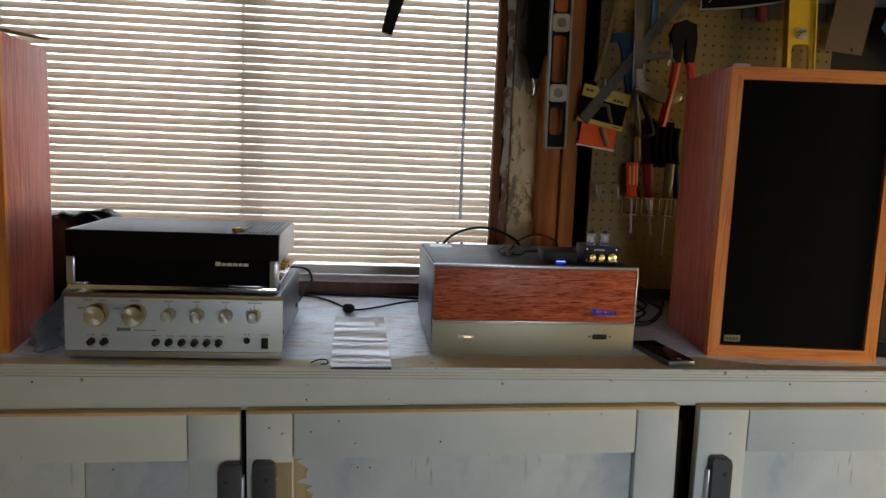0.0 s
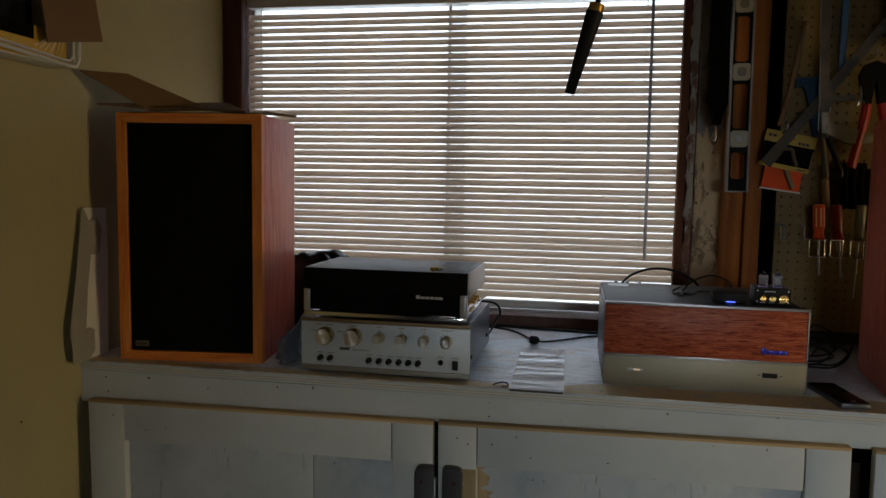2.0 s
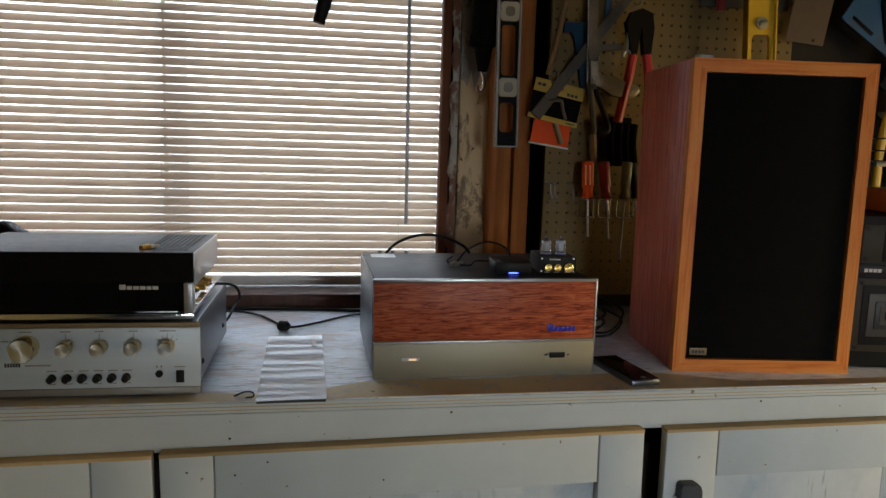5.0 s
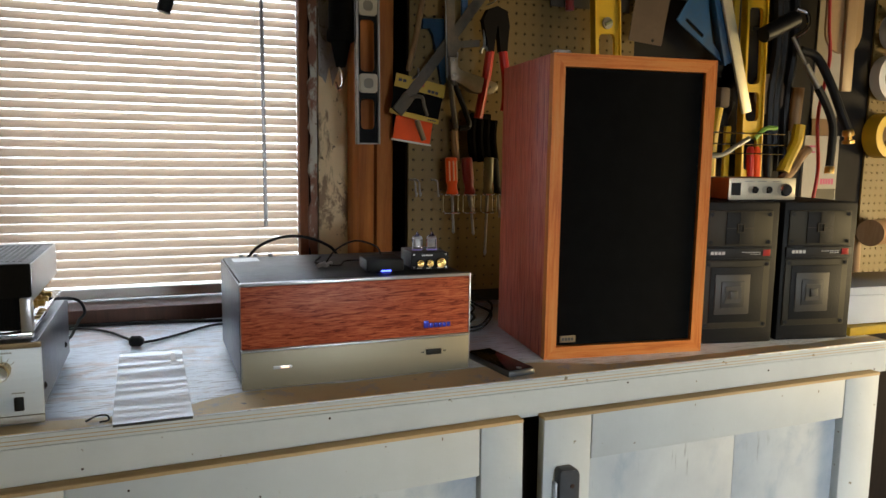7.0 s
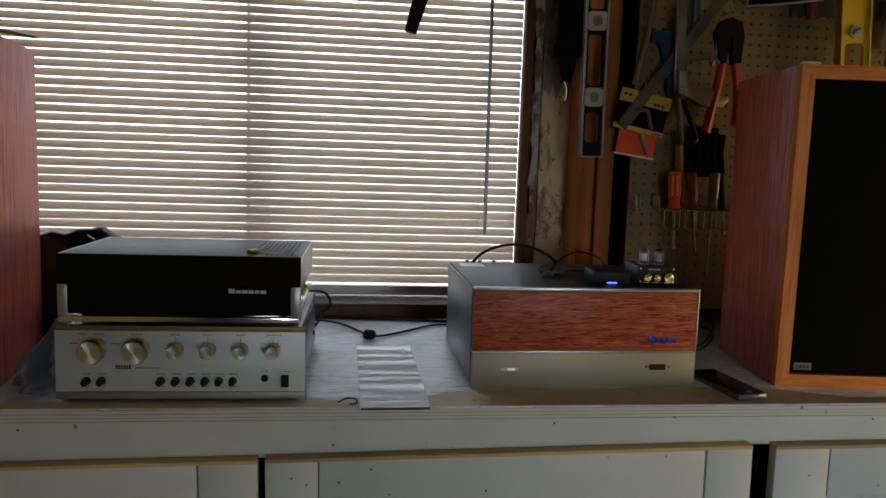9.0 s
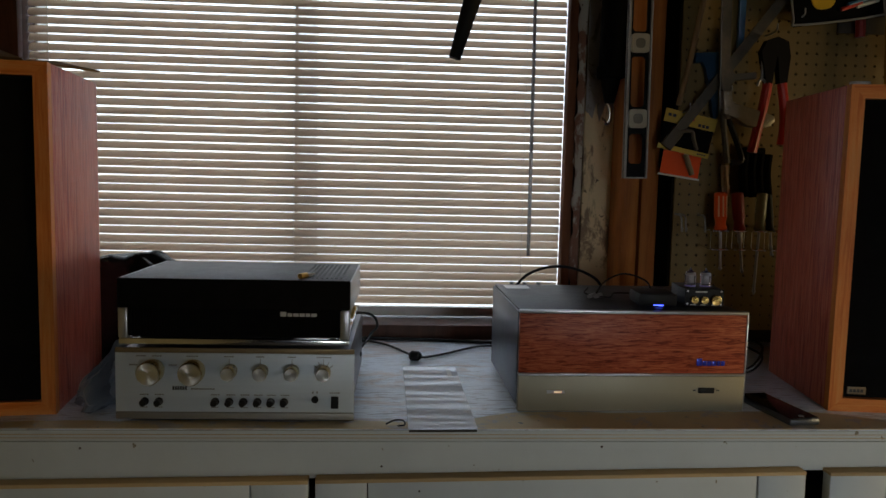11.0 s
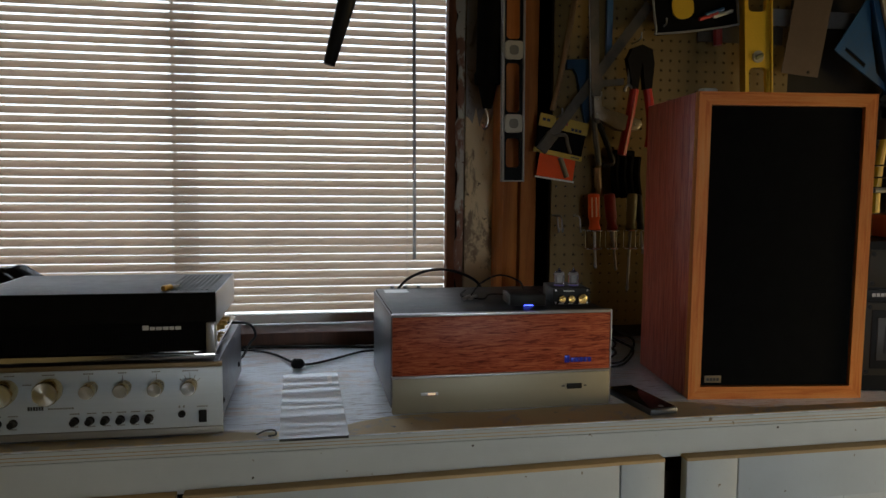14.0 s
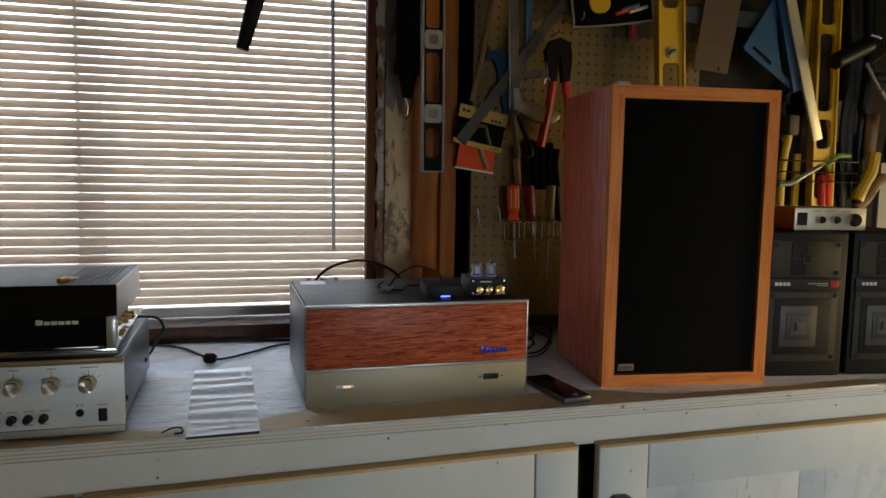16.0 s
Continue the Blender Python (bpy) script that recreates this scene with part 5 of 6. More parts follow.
spirit_level("spirit_level", pose(1.561, 1.665, 1.20, 0, -1.6, 0), 0.066, 0.72, 0.022, YELLOW, YELLOW, "long yellow spirit level with open slots",
             [(0.06, 0.08), (0.178, 0.072), (0.326, 0.186), (0.50, 0.122), (0.64, 0.08)], [])

vial = thing("level_vial", pose(1.1465, 1.6610, 1.547), "small clear vial set in the yellow level", "vial")
bm = bmesh.new()
rod(bm, (0, -0.004, 0), (0, 0.0005, 0), 0.013, 0.013, 20)
part("bezel", bm, IVORY, vial)
bm = bmesh.new()
rod(bm, (-0.008, -0.006, -0.004), (0.008, -0.006, 0.004), 0.004, 0.004, 10)
part("glass", bm, OLIVE, vial)

# black caulking tool on the plaster strip
gun = thing("caulking_gun", pose(0.565, 1.770, 1.482), "long black caulking gun hanging beside the window", "tool")
bm = bmesh.new()
bx(bm, -0.028, 0.028, -0.024, 0.026, 0.0, 0.03, bev=0.006)
rod(bm, (0, 0, 0.02), (0.002, 0, 0.42), 0.0278, 0.0278, 22)
part("barrel", bm, CLOTH, gun)
bm = bmesh.new()
lathe(bm, [(0.021, 0), (0.019, -0.012), (0.013, -0.040), (0.010, -0.052)], (-0.002, 0, -0.0005), (0, 0, 1), 16)
part("nozzle", bm, CLOTH, gun)
bm = bmesh.new()
sweep(bm, [(-0.008, 0, -0.045), (0.0, -0.004, -0.068), (-0.001, -0.006, -0.090), (-0.008, -0.006, -0.098), (-0.014, -0.004, -0.088)], 0.003, 8)
part("hook_end", bm, CHROME, gun, "bright metal hook")
peg_bm = boxes((0.556, 0.574, 1.797, 1.8395, 1.56, 1.59), bev=0.002)
solid("wall_bracket", peg_bm, STEEL, "small steel bracket on the plaster strip", "bracket")

# hacksaw
saw = thing("hacksaw", pose(0, 0, 0), "hacksaw with a cast aluminium handle hanging on the pegboard", "saw")
CAST = plain("cast_aluminium", (0.30, 0.26, 0.20), 0.42, 0.6, 0.25, 60, 0.4, 200, dirt=(0.12, 0.10, 0.07))
bm = bmesh.new()
plate(bm, [(0.757, 1.80), (0.777, 1.80), (0.783, 1.639), (0.786, 1.505), (0.797, 1.488), (0.844, 1.493), (0.844, 1.479), (0.800, 1.475), (0.794, 1.468), (0.790, 1.4525), (0.7715, 1.4525), (0.769, 1.497), (0.763, 1.637)], 1.680, 1.690)
part("frame", bm, DULL_STEEL, saw)
bm = bmesh.new()
plate(bm, [(0.7545, 1.80), (0.7565, 1.80), (0.7625, 1.637), (0.7685, 1.497), (0.771, 1.41), (0.769, 1.41), (0.7665, 1.497), (0.7605, 1.637)], 1.6805, 1.682)
part("saw_blade", bm, STEEL, saw)
bm = bmesh.new()
plate(bm, [(0.7715, 1.452), (0.790, 1.452), (0.7925, 1.432), (0.800, 1.426), (0.826, 1.420), (0.860, 1.411), (0.882, 1.404), (0.886, 1.394), (0.874, 1.381), (0.850, 1.379), (0.826, 1.382), (0.798, 1.397), (0.775, 1.406)], 1.670, 1.694)
bmesh.ops.bevel(bm, geom=[e for e in bm.edges if abs(e.verts[0].co.y - e.verts[1].co.y) < 1e-6 and len(e.link_faces) == 2 and e.calc_face_angle(0) > 1.0], offset=0.003, segments=2, affect="EDGES", profile=0.5)
part("handle", bm, CAST, saw, "worn cast aluminium handle")
for x, z in ((0.781, 1.446), (0.781, 1.415), (0.868, 1.394)):
    bm = bmesh.new()
    lathe(bm, [(0.0022, 0), (0.0016, 0.001)], (x, 1.6698, z), (0, -1, 0), 10)
    part("rivet", bm, STEEL, saw)
bm = bmesh.new()
rod(bm, (0.853, 1.676, 1.475), (0.853, 1.676, 1.532), 0.0032, seg=8)
sweep(bm, [(0.844, 1.674, 1.464), (0.847, 1.674, 1.474), (0.853, 1.674, 1.477), (0.859, 1.674, 1.474), (0.862, 1.674, 1.464)], 0.003, 6)
part("wing_nut", bm, STEEL, saw, "steel screw with a wing nut")
peg(0.79, 1.447)

# bolt cutters with red grips
bc = thing("bolt_cutters", pose(0, 0, 0), "bolt cutters with dark jaws and red grips", "cutters")
bm = bmesh.new()
plate(bm, [(0.861, 1.468), (0.853, 1.50), (0.846, 1.533), (0.857, 1.556), (0.878, 1.564), (0.902, 1.555), (0.908, 1.525), (0.904, 1.472), (0.888, 1.470), (0.884, 1.50), (0.880, 1.528), (0.876, 1.50), (0.872, 1.469)], 1.668, 1.686)
part("jaw_head", bm, plain("blackened_steel", (0.010, 0.008, 0.007), 0.7, 0.0, 0.3, spec=0.1), bc)
for pts in (((0.867, 1.677, 1.470), (0.860, 1.677, 1.42), (0.850, 1.677, 1.37), (0.842, 1.677, 1.328)), ((0.897, 1.677, 1.471), (0.906, 1.677, 1.42), (0.908, 1.677, 1.38), (0.905, 1.677, 1.345))):
    bm = bmesh.new()
    sweep(bm, pts, 0.0098, 10)
    part("grip", bm, RED_GRIP, bc, "red rubber grip")
peg(0.878, 1.575)

# sliding bevel blade lying across the hooks
bm = bmesh.new()
bx(bm, -0.185, 0.185, -0.001, 0.001, -0.011, 0.011, m=pose(0.793, 1.6935, 1.507, 0, -53, 0))
bx(bm, -0.215, -0.17, -0.004, 0.004, -0.013, 0.013, bev=0.002, m=pose(0.793, 1.6935, 1.507, 0, -53, 0))
solid("long_ruler", bm, DULL_STEEL, "long grey steel blade hanging across the pegboard", "ruler")

# blue clamp
bm = bmesh.new()
plate(bm, [(0.723, 1.512), (0.723, 1.532), (0.771, 1.535), (0.774, 1.47), (0.777, 1.402), (0.768, 1.394), (0.757, 1.45), (0.746, 1.500), (0.738, 1.513)], 1.704, 1.716)
solid("clamp", bm, DEEP_BLUE, "blue painted clamp hanging on the pegboard", "clamp")
solid("straight_edge", boxes((0.8125, 0.8265, 1.708, 1.716, 1.527, 1.86), bev=0.001), BLUE_TOOL, "narrow blue strip hanging on the pegboard", "ruler")
bm = bmesh.new()
sweep(bm, [(0.740, 1.712, 1.66), (0.724, 1.712, 1.569), (0.711, 1.712, 1.497), (0.694, 1.712, 1.424)], 0.006, 8)
solid("wooden_stick", bm, TAN_WOOD, "thin worn wooden stick against the pegboard", "stick")

# blister cards
bl = thing("blister_card", pose(0.7115, 1.701, 1.362, 0, 11.3, 0), "yellow and black hardware blister card", "package")
part("card", boxes((-0.054, 0.054, 0, 0.0015, -0.036, 0.043)), CLOTH, bl)
part("header", boxes((-0.056, 0.056, -0.001, 0.0025, 0.018, 0.045)), YELLOW_CARD, bl, "yellow header with bars of print")
part("footer", boxes((-0.056, 0.056, -0.0015, 0.0025, -0.039, -0.029)), YELLOW_CARD, bl)
bm = bmesh.new()
bars(bm, 0.018, 0.044, 0.0245, 0.006, -0.0012, 3)
bars(bm, -0.050, -0.030, 0.033, 0.006, -0.0012, 2)
bars(bm, 0.030, 0.050, -0.034, 0.003, -0.0017, 4)
part("print", bm, INK, bl)["kind"] = "stuff"
part("slot", boxes((-0.014, 0.008, -0.0016, -0.0011, 0.030, 0.036), bev=0.0002), CRIMSON, bl)
bm = bmesh.new()
sweep(bm, [(-0.04, -0.006, -0.025), (-0.02, -0.008, 0.000), (0.005, -0.008, 0.008), (0.014, -0.008, -0.008), (0.026, -0.006, -0.027)], 0.004, 8)
part("hardware", bm, DULL_STEEL, bl, "grey hardware under plastic")
ob = thing("blister_card", pose(0.7063, 1.7125, 1.3025, 0, 8, 0), "orange blister package behind the yellow card", "package")
part("card", boxes((-0.042, 0.042, 0, 0.0015, -0.026, 0.026)), ORANGE, ob)
bm = bmesh.new()
rod(bm, (0.004, -0.005, 0.02), (0.026, -0.005, -0.02), 0.006, seg=10)
part("contents", bm, BRONZE, ob)
part("clear_tray", boxes((-0.045, 0.045, -0.001, 0.0025, -0.030, -0.0265)), PALE_INK, ob)
peg(0.700, 1.408, 0.055)

# pliers
pl = thing("pliers", pose(0, 0, 0), "dark pliers with long worn handles", "pliers")
for k, pts in enumerate((((0.778, 1.682, 1.405), (0.784, 1.682, 1.36), (0.793, 1.682, 1.305)), ((0.785, 1.682, 1.405), (0.806, 1.682, 1.36), (0.823, 1.682, 1.318), (0.818, 1.682, 1.308), (0.80, 1.682, 1.306)))):
    bm = bmesh.new()
    sweep(bm, pts, 0.0065, 8)
    part("handle", bm, BLACK if k else DULL_STEEL, pl)
bm = bmesh.new()
lathe(bm, [(0.008, 0), (0.012, 0.008), (0.012, 0.018), (0.005, 0.04)], (0.785, 1.682, 1.395), (0, 0, 1), 12)
part("joint", bm, DULL_STEEL, pl)
bm = bmesh.new()
sweep(bm, [(0.796, 1.70, 1.30), (0.799, 1.70, 1.27), (0.803, 1.70, 1.235)], 0.0085, 8)
solid("chisel", bm, TAN_WOOD, "chisel with a worn wooden handle", "chisel")
# dark plate added for the shaded gaps between the black handles
solid("pliers_shade_plate", boxes((0.836, 0.886, 1.702, 1.716, 1.25, 1.34), bev=0.004), CLOTH, "dark plate for the shade behind the pliers handles", "pouch")
pb = thing("pliers", pose(0, 0, 0), "black-handled pliers hanging above the rack", "pliers")
for x in (0.838, 0.856, 0.872, 0.889):
    bm = bmesh.new()
    sweep(bm, [(x, 1.698, 1.325), (x - 0.003, 1.696, 1.285), (x + 0.004, 1.696, 1.235)], 0.0095, 8)
    part("handle", bm, CLOTH, pb)
for x in (0.703, 0.712, 0.754):
    bm = bmesh.new()
    sweep(bm, [(x, PEG_Y + 0.003, 1.195), (x, 1.69, 1.192), (x, 1.682, 1.175), (x + 0.004, 1.690, 1.160), (x + 0.010, 1.700, 1.166)], 0.0018, 6)
    solid("peg_hook", bm, STEEL, "bent steel hook in the pegboard", "hook", group="peg hooks")

# hanging pack of bits
pk = thing("blister_pack", pose(1.011, 1.676, 1.600, 0, -8.5, 0), "clear blister pack with a yellow disc and coloured bits", "package")
part("tray", boxes((-0.098, 0.098, 0.004, 0.006, 0.0, 0.16), bev=0.001), CLOTH, pk)
bm = bmesh.new()
sweep(bm, [(-0.096, 0.0, 0.15), (-0.098, 0.0, 0.02), (-0.085, 0.0, 0.003), (0.085, 0.0, 0.003), (0.098, 0.0, 0.02), (0.096, 0.0, 0.15)], 0.0026, 8)
part("rim", bm, plain("cloudy_clear_plastic", (0.26, 0.26, 0.25), 0.2), pk, "clear plastic rim")
bm = bmesh.new()
plate(bm, round_rect(-0.030, 0.055, 0.050, 0.052, 0.02), 0.0, 0.0038)
part("disc", bm, YELLOW, pk)
for z, x, c in ((0.024, 0.03, RED_GRIP), (0.032, 0.045, BLUE_TOOL), (0.026, 0.065, PALE_INK)):
    bm = bmesh.new()
    rod(bm, (x - 0.025, 0.0, z), (x + 0.02, 0.0, z + 0.008), 0.004, seg=8)
    part("bit", bm, c, pk)
peg(0.932, 1.606, 0.05)
bm = bmesh.new()
sweep(bm, [(1.068, 1.70, 1.66), (1.07, 1.70, 1.62), (1.072, 1.70, 1.575)], 0.010, 8)
solid("pliers_grip", bm, CRIMSON, "dark red plier handle behind the pack", "pliers")
solid("steel_rule", boxes((1.03, 1.24, 1.712, 1.716, 1.585, 1.625)), DULL_STEEL, "dull steel plate behind the pack", "plate")

# saws and squares beyond the loudspeaker
pegboard("wall_pegboard_2", 2.050, 0.90, 30, 60, 0.0217, 1.72)
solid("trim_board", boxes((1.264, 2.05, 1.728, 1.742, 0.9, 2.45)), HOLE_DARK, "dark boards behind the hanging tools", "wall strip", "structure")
bm = bmesh.new()
plate(bm, [(1.219, 1.518), (1.311, 1.510), (1.352, 1.76), (1.256, 1.76)], 1.680, 1.682, [round_rect(1.286, 1.521, 0.008, 0.008, 0.0035)])
solid("handsaw_blade", bm, plain("rusty_saw_steel", (0.12, 0.08, 0.05), 0.6, 0.3, 0.25, 14, 0.2, 120), "worn grey saw blade hanging in the tool corner", "saw")
solid("steel_rule", boxes((1.20, 1.42, 1.70, 1.703, 1.625, 1.662)), STEEL, "short steel rule behind the blue square", "ruler")
sq = thing("rafter_square", pose(0, 0, 0), "blue triangular rafter square", "square")
bm = bmesh.new()
plate(bm, [(1.346, 1.573), (1.428, 1.70), (1.438, 1.60), (1.455, 1.524), (1.503, 1.480), (1.498, 1.474), (1.353, 1.565)], 1.672, 1.676, [[(1.369, 1.572), (1.375, 1.578), (1.427, 1.543), (1.421, 1.535)]])
part("plate", bm, BLUE_TOOL, sq)
bm = bmesh.new()
bx(bm, -0.016, 0.016, -0.012, 0.008, -0.115, 0.125, bev=0.001, m=pose(1.470, 1.674, 1.590, 0, -15.5, 0))
part("fence", bm, BLUE_TOOL, sq)
bm = bmesh.new()
bx(bm, -0.0135, 0.0135, -0.004, 0.004, -0.172, 0.26, bev=0.001, m=pose(1.505, 1.656, 1.526, 0, -17.7, 0))
solid("straight_edge", bm, plain("cream_aluminium", (0.62, 0.56, 0.38), 0.4, 0.3, 0.1), "cream metal straight edge hanging at a slant", "ruler")
for x, r, z0, z1 in ((1.539, 0.0085, 1.50, 1.82), (1.580, 0.0062, 1.19, 1.40), (1.536, 0.0085, 1.19, 1.33)):
    solid("yellow_bar", boxes((x - r, x + r, 1.690, 1.70, z0, z1), bev=0.002), YELLOW, "narrow yellow tool bar hanging on the boards", "bar")
ham = thing("hammer", pose(0, 0, 0), "hammer with a yellow handle hanging in the corner", "hammer")
bm = bmesh.new()
sweep(bm, [(1.481, 1.665, 1.372), (1.472, 1.665, 1.32), (1.468, 1.665, 1.26), (1.468, 1.665, 1.20)], 0.0095, 10)
part("handle", bm, YELLOW, ham)
bm = bmesh.new()
bx(bm, 1.466, 1.495, 1.645, 1.685, 1.3725, 1.420, bev=0.006)
part("head", bm, plain("worn_rubber_head", (0.10, 0.07, 0.045), 0.7), ham, "worn brown mallet head")
bm = bmesh.new()
rod(bm, (1.672, 1.700, 1.415), (1.672, 1.716, 1.415), 0.052, 0.050, 28)
solid("sanding_disc", bm, plain("brown_grit", (0.16, 0.11, 0.07), 0.9, 0, 0.2), "brown round disc hanging behind the level", "disc")
ws = thing("wire_basket", pose(0, 0, 0), "wire shelf holding small tools", "rack")
for z in (1.262, 1.285, 1.312):
    bm = bmesh.new()
    sweep(bm, [(1.44, 1.73, z), (1.44, 1.655, z), (1.50, 1.652, z), (1.66, 1.652, z), (1.68, 1.66, z), (1.68, 1.73, z)], 0.0018, 6, 4)
    part("wire", bm, CHROME, ws)
bm = bmesh.new()
sweep(bm, [(1.445, 1.646, 1.256), (1.480, 1.646, 1.258), (1.517, 1.646, 1.277), (1.562, 1.646, 1.300)], 0.006, 8)
solid("bent_wrench", bm, STEEL, "bent bright steel rod resting in the wire shelf", "wrench")
for x, c, n in ((1.592, RED_GRIP, "red"), (1.612, ORANGE, "orange"), (1.650, BLACK, "black"), (1.700, BLACK, "black")):
    bm = bmesh.new()
    lathe(bm, [(0.006, 0), (0.010, 0.01), (0.010, 0.07), (0.006, 0.09), (0.003, 0.095), (0.003, 0.13)], (x, 1.672, 1.28), (0.05, 0, -1), 10)
    solid("screwdriver", bm, c, f"small {n} handled tool in the wire shelf", "screwdriver")
bm = bmesh.new()
sweep(bm, [(1.60, 1.668, 1.30), (1.63, 1.664, 1.325), (1.665, 1.664, 1.328)], 0.006, 7)
solid("green_clip", bm, plain("green_plastic", (0.22, 0.42, 0.06), 0.4), "small green plastic clip", "clip")
bm = bmesh.new()
for k in range(14):
    a, c = 1.492 + 0.05 * random.random(), 1.35 + 0.12 * random.random()
    bx(bm, -0.016, 0.016, -0.006, 0.006, -0.02, 0.02, bev=0.003, m=pose(a, 1.70, c, 0, random.uniform(-60, 60), 0))
solid("dark_tool_clutter", bm, BLACK, "dark jumble of small tools behind the straight edge", "tools", "stuff")

# spray wand
sw = thing("spray_wand", pose(-0.014, 0, 0.009), "black garden sprayer gun with steel wand and hose", "sprayer")
bm = bmesh.new()
rod(bm, (1.572, 1.62, 1.535), (1.668, 1.62, 1.580), 0.019, 0.021, 18)
part("grip", bm, BLACK, sw)
bm = bmesh.new()
sweep(bm, [(1.662, 1.61, 1.602), (1.690, 1.605, 1.592), (1.690, 1.60, 1.560), (1.650, 1.60, 1.532)], 0.005, 8)
part("trigger", bm, CHROME, sw, "chrome trigger")
bm = bmesh.new()
rod(bm, (1.648, 1.602, 1.533), (1.692, 1.60, 1.472), 0.004, seg=10)
rod(bm, (1.692, 1.60, 1.472), (1.738, 1.60, 1.418), 0.0075, seg=12)
part("lance", bm, STEEL, sw, "bright steel lance")
bm = bmesh.new()
sweep(bm, [(1.738, 1.60, 1.418), (1.775, 1.60, 1.370), (1.798, 1.60, 1.325), (1.800, 1.60, 1.27), (1.798, 1.60, 1.225)], 0.010, 10)
sweep(bm, [(1.735, 1.66, 1.515), (1.78, 1.65, 1.50), (1.808, 1.63, 1.44), (1.835, 1.61, 1.36), (1.850, 1.60, 1.318)], 0.011, 10)
part("hose", bm, RUBBER, sw, "black rubber hose")
bm = bmesh.new()
lathe(bm, [(0.011, 0), (0.014, 0.006), (0.014, 0.016), (0.009, 0.018), (0.009, 0.026), (0.015, 0.028), (0.015, 0.036)], (1.851, 1.60, 1.318), (0.15, 0, -1), 16)
part("brass_fitting", bm, BRASS, sw, "brass hose fitting")
bm = bmesh.new()
lathe(bm, [(0.010, 0), (0.012, 0.004), (0.012, 0.018)], (1.798, 1.60, 1.2245), (0, 0, -1), 14)
part("brass_fitting", bm, BRASS, sw, "brass hose fitting")
bm = bmesh.new()
rod(bm, (1.62, 1.62, 1.56), (1.63, 1.728, 1.58), 0.004, seg=8)
solid("wall_nail", bm, STEEL, "long nail holding the sprayer", "nail")

# wooden paddle, poster, red cord
pd = bmesh.new()
plate(pd, round_rect(1.842, 1.62, 0.125, 0.20, 0.058, 6), 1.640, 1.646)
bx(pd, 1.836, 1.872, 1.628, 1.6395, 1.425, 1.80, bev=0.004)
solid("wooden_paddle", pd, plain("pale_tan_wood", (0.42, 0.27, 0.13), 0.45, 0, 0.12, 12, 0.2, 90, (6, 6, 1)), "pale round wooden paddle hanging by its stick", "paddle")
OLD_PAPER = plain("yellowed_paper", (0.40, 0.36, 0.29), 0.8, 0, 0.08, 12)
ps = thing("paper_sheet", pose(0, 0, 0), "white printed sheet pinned behind the hoses", "paper")
part("sheet", boxes((1.845, 1.935, 1.7235, 1.7275, 1.36, 1.70)), OLD_PAPER, ps)
part("band", boxes((1.845, 1.935, 1.7195, 1.723, 1.315, 1.3595)), CARD, ps)
part("sheet", boxes((1.825, 1.950, 1.7205, 1.7275, 1.00, 1.314)), OLD_PAPER, ps)
part("picture", boxes((1.870, 1.945, 1.7185, 1.72, 1.03, 1.17)), PANEL_GREY, ps)
bm = bmesh.new()
bars(bm, 1.832, 1.865, 1.285, 0.005, 1.7203, 5)
bars(bm, 1.832, 1.865, 1.27, 0.004, 1.7203, 5)
bars(bm, 1.89, 1.94, 1.19, 0.016, 1.7203, 5)
part("print", bm, plain("pink_print", (0.50, 0.06, 0.16), 0.6), ps)["kind"] = "stuff"
bm = bmesh.new()
sweep(bm, [(1.776, 1.64, 1.80), (1.788, 1.64, 1.60), (1.800, 1.64, 1.50), (1.776, 1.64, 1.36), (1.790, 1.64, 1.22), (1.772, 1.64, 1.10), (1.768, 1.64, 0.99)], 0.0045, 8)
solid("red_cord", bm, RED_GRIP, "thin red cord hanging in the tool corner", "cord")
kn = thing("pruning_knife", pose(-0.026, 0, 0.002), "curved yellow and wooden handled tool", "knife")
bm = bmesh.new()
sweep(bm, [(1.770, 1.668, 1.335), (1.762, 1.666, 1.29), (1.738, 1.664, 1.25), (1.722, 1.664, 1.215)], 0.016, 10)
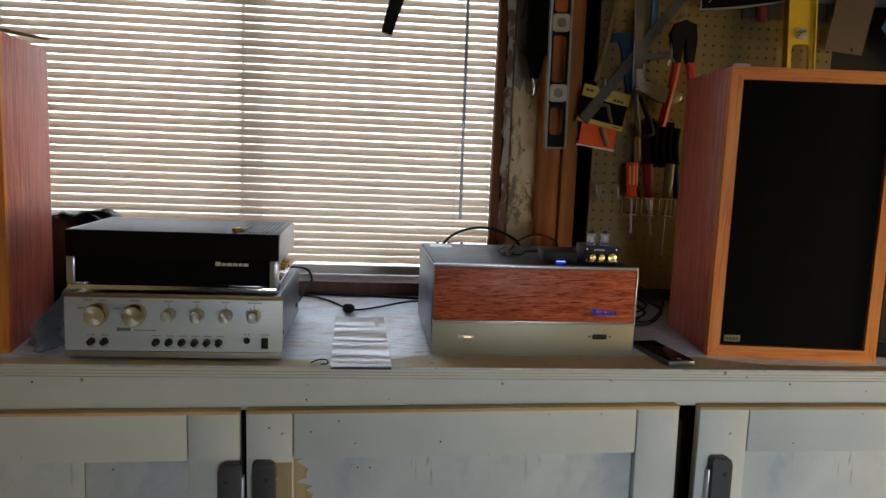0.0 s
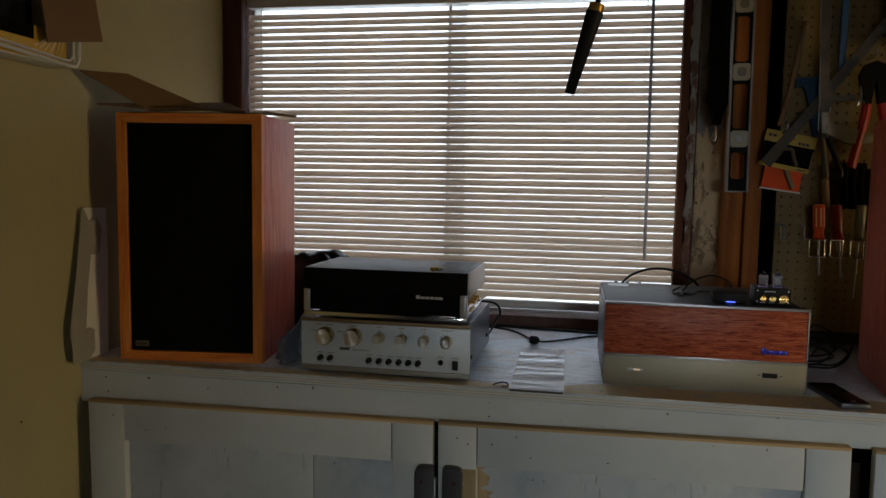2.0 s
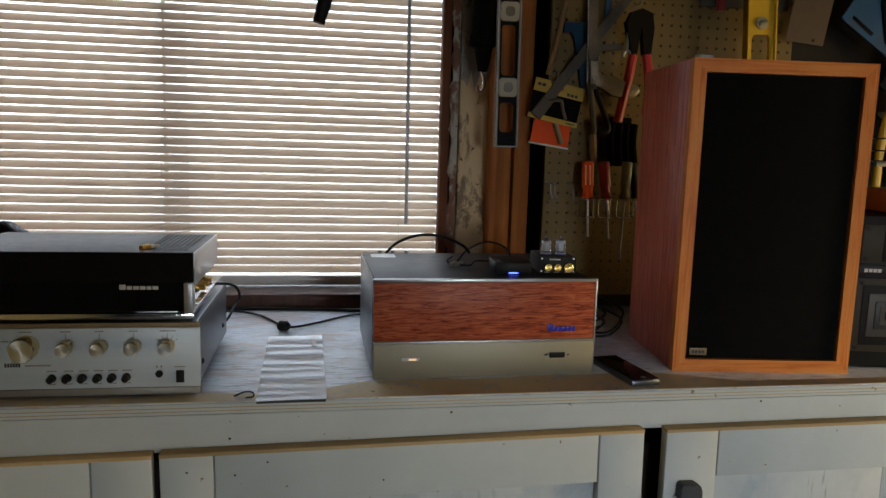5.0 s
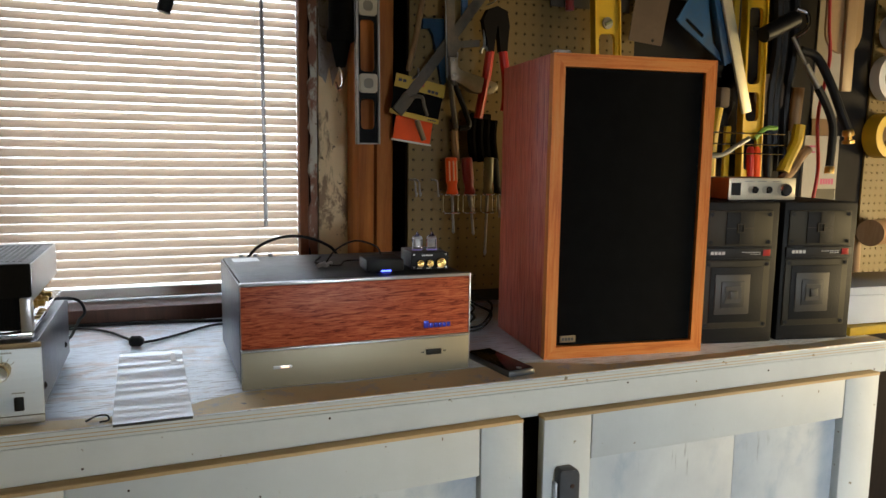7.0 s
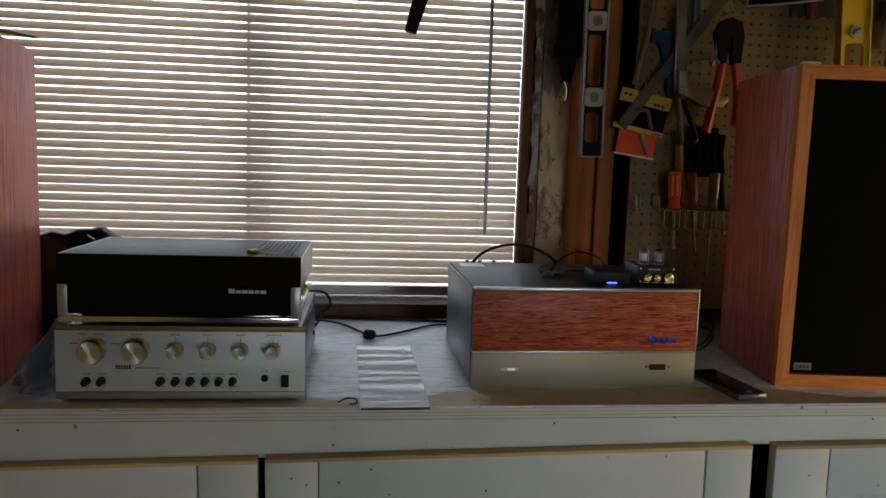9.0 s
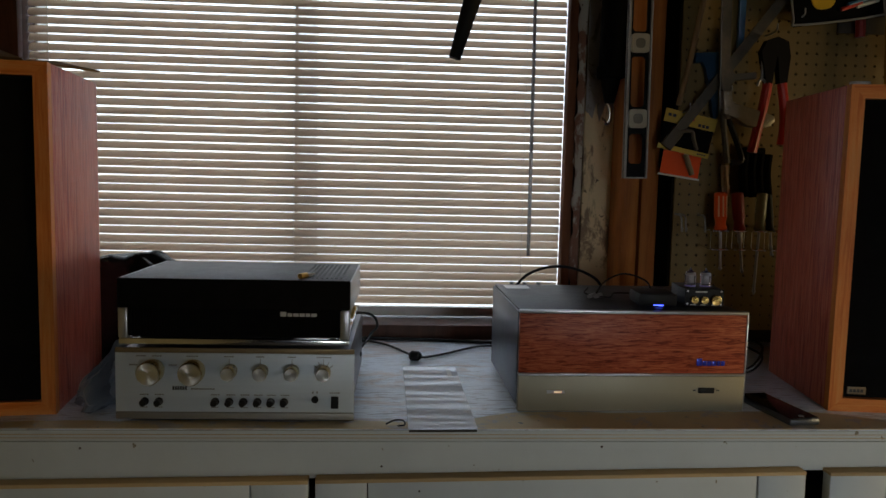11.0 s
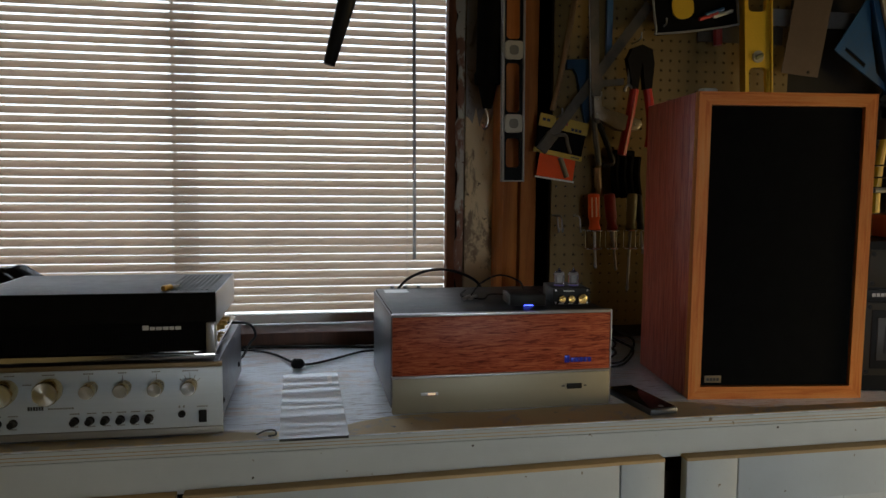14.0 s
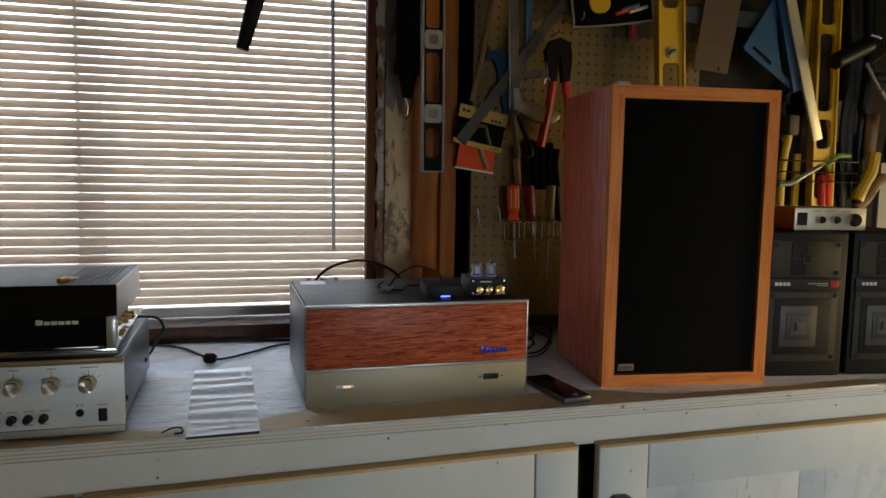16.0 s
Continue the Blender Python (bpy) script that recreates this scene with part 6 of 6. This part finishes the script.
part("handle", bm, YELLOW, kn)
bm = bmesh.new()
sweep(bm, [(1.800, 1.66, 1.275), (1.776, 1.66, 1.255), (1.745, 1.66, 1.215), (1.715, 1.66, 1.195)], 0.012, 10)
part("wooden_handle", bm, TAN_WOOD, kn)
bm = bmesh.new()
rod(bm, (1.770, 1.68, 1.43), (1.765, 1.68, 1.32), 0.016, 0.014, 12)
part("shaft", bm, TAN_WOOD, kn)
for x in (1.70, 1.735, 1.68):
    bm = bmesh.new()
    sweep(bm, [(x, 1.712, 1.75), (x + 0.008, 1.705, 1.55), (x - 0.006, 1.705, 1.40), (x + 0.01, 1.71, 1.22)], 0.014, 8)
    solid("dark_handle", bm, BLACK, "dark tool handle hanging in the corner", "handle", group="dark handles")


def tape_roll(x, y, z, r, w, outer, label):
    t = thing("tape_roll", pose(x, y, z), label, "tape", "tape rolls")
    bm = bmesh.new()
    n = 32
    prof = [(r, 0), (r, w), (r * 0.62, w), (r * 0.62, 0)]
    rings = [[bm.verts.new((a * math.cos(k * math.tau / n), -b, a * math.sin(k * math.tau / n))) for k in range(n)] for a, b in prof]
    for i in range(4):
        p, c = rings[i], rings[(i + 1) % 4]
        for k in range(n):
            bm.faces.new((p[k], p[(k + 1) % n], c[(k + 1) % n], c[k]))
    bmesh.ops.recalc_face_normals(bm, faces=bm.faces[:])
    part("roll", bm, outer, t)
    return t


tape_roll(2.075, 1.705, 1.318, 0.062, 0.045, YELLOW, "yellow roll of tape on the pegboard")
tape_roll(2.085, 1.705, 1.475, 0.062, 0.03, WHITE_PLASTIC, "white roll of tape on the pegboard")
tape_roll(2.095, 1.705, 1.60, 0.050, 0.03, PALE_INK, "grey roll of tape on the pegboard")
bm = bmesh.new()
rod(bm, (1.985, 1.63, 1.055), (2.12, 1.67, 1.055), 0.036, 0.034, 20)
rod(bm, (2.00, 1.685, 1.04), (2.03, 1.705, 0.91), 0.014, 0.014, 12)
solid("wooden_mallet", bm, TAN_WOOD, "pale wooden mallet hanging on the pegboard", "mallet")
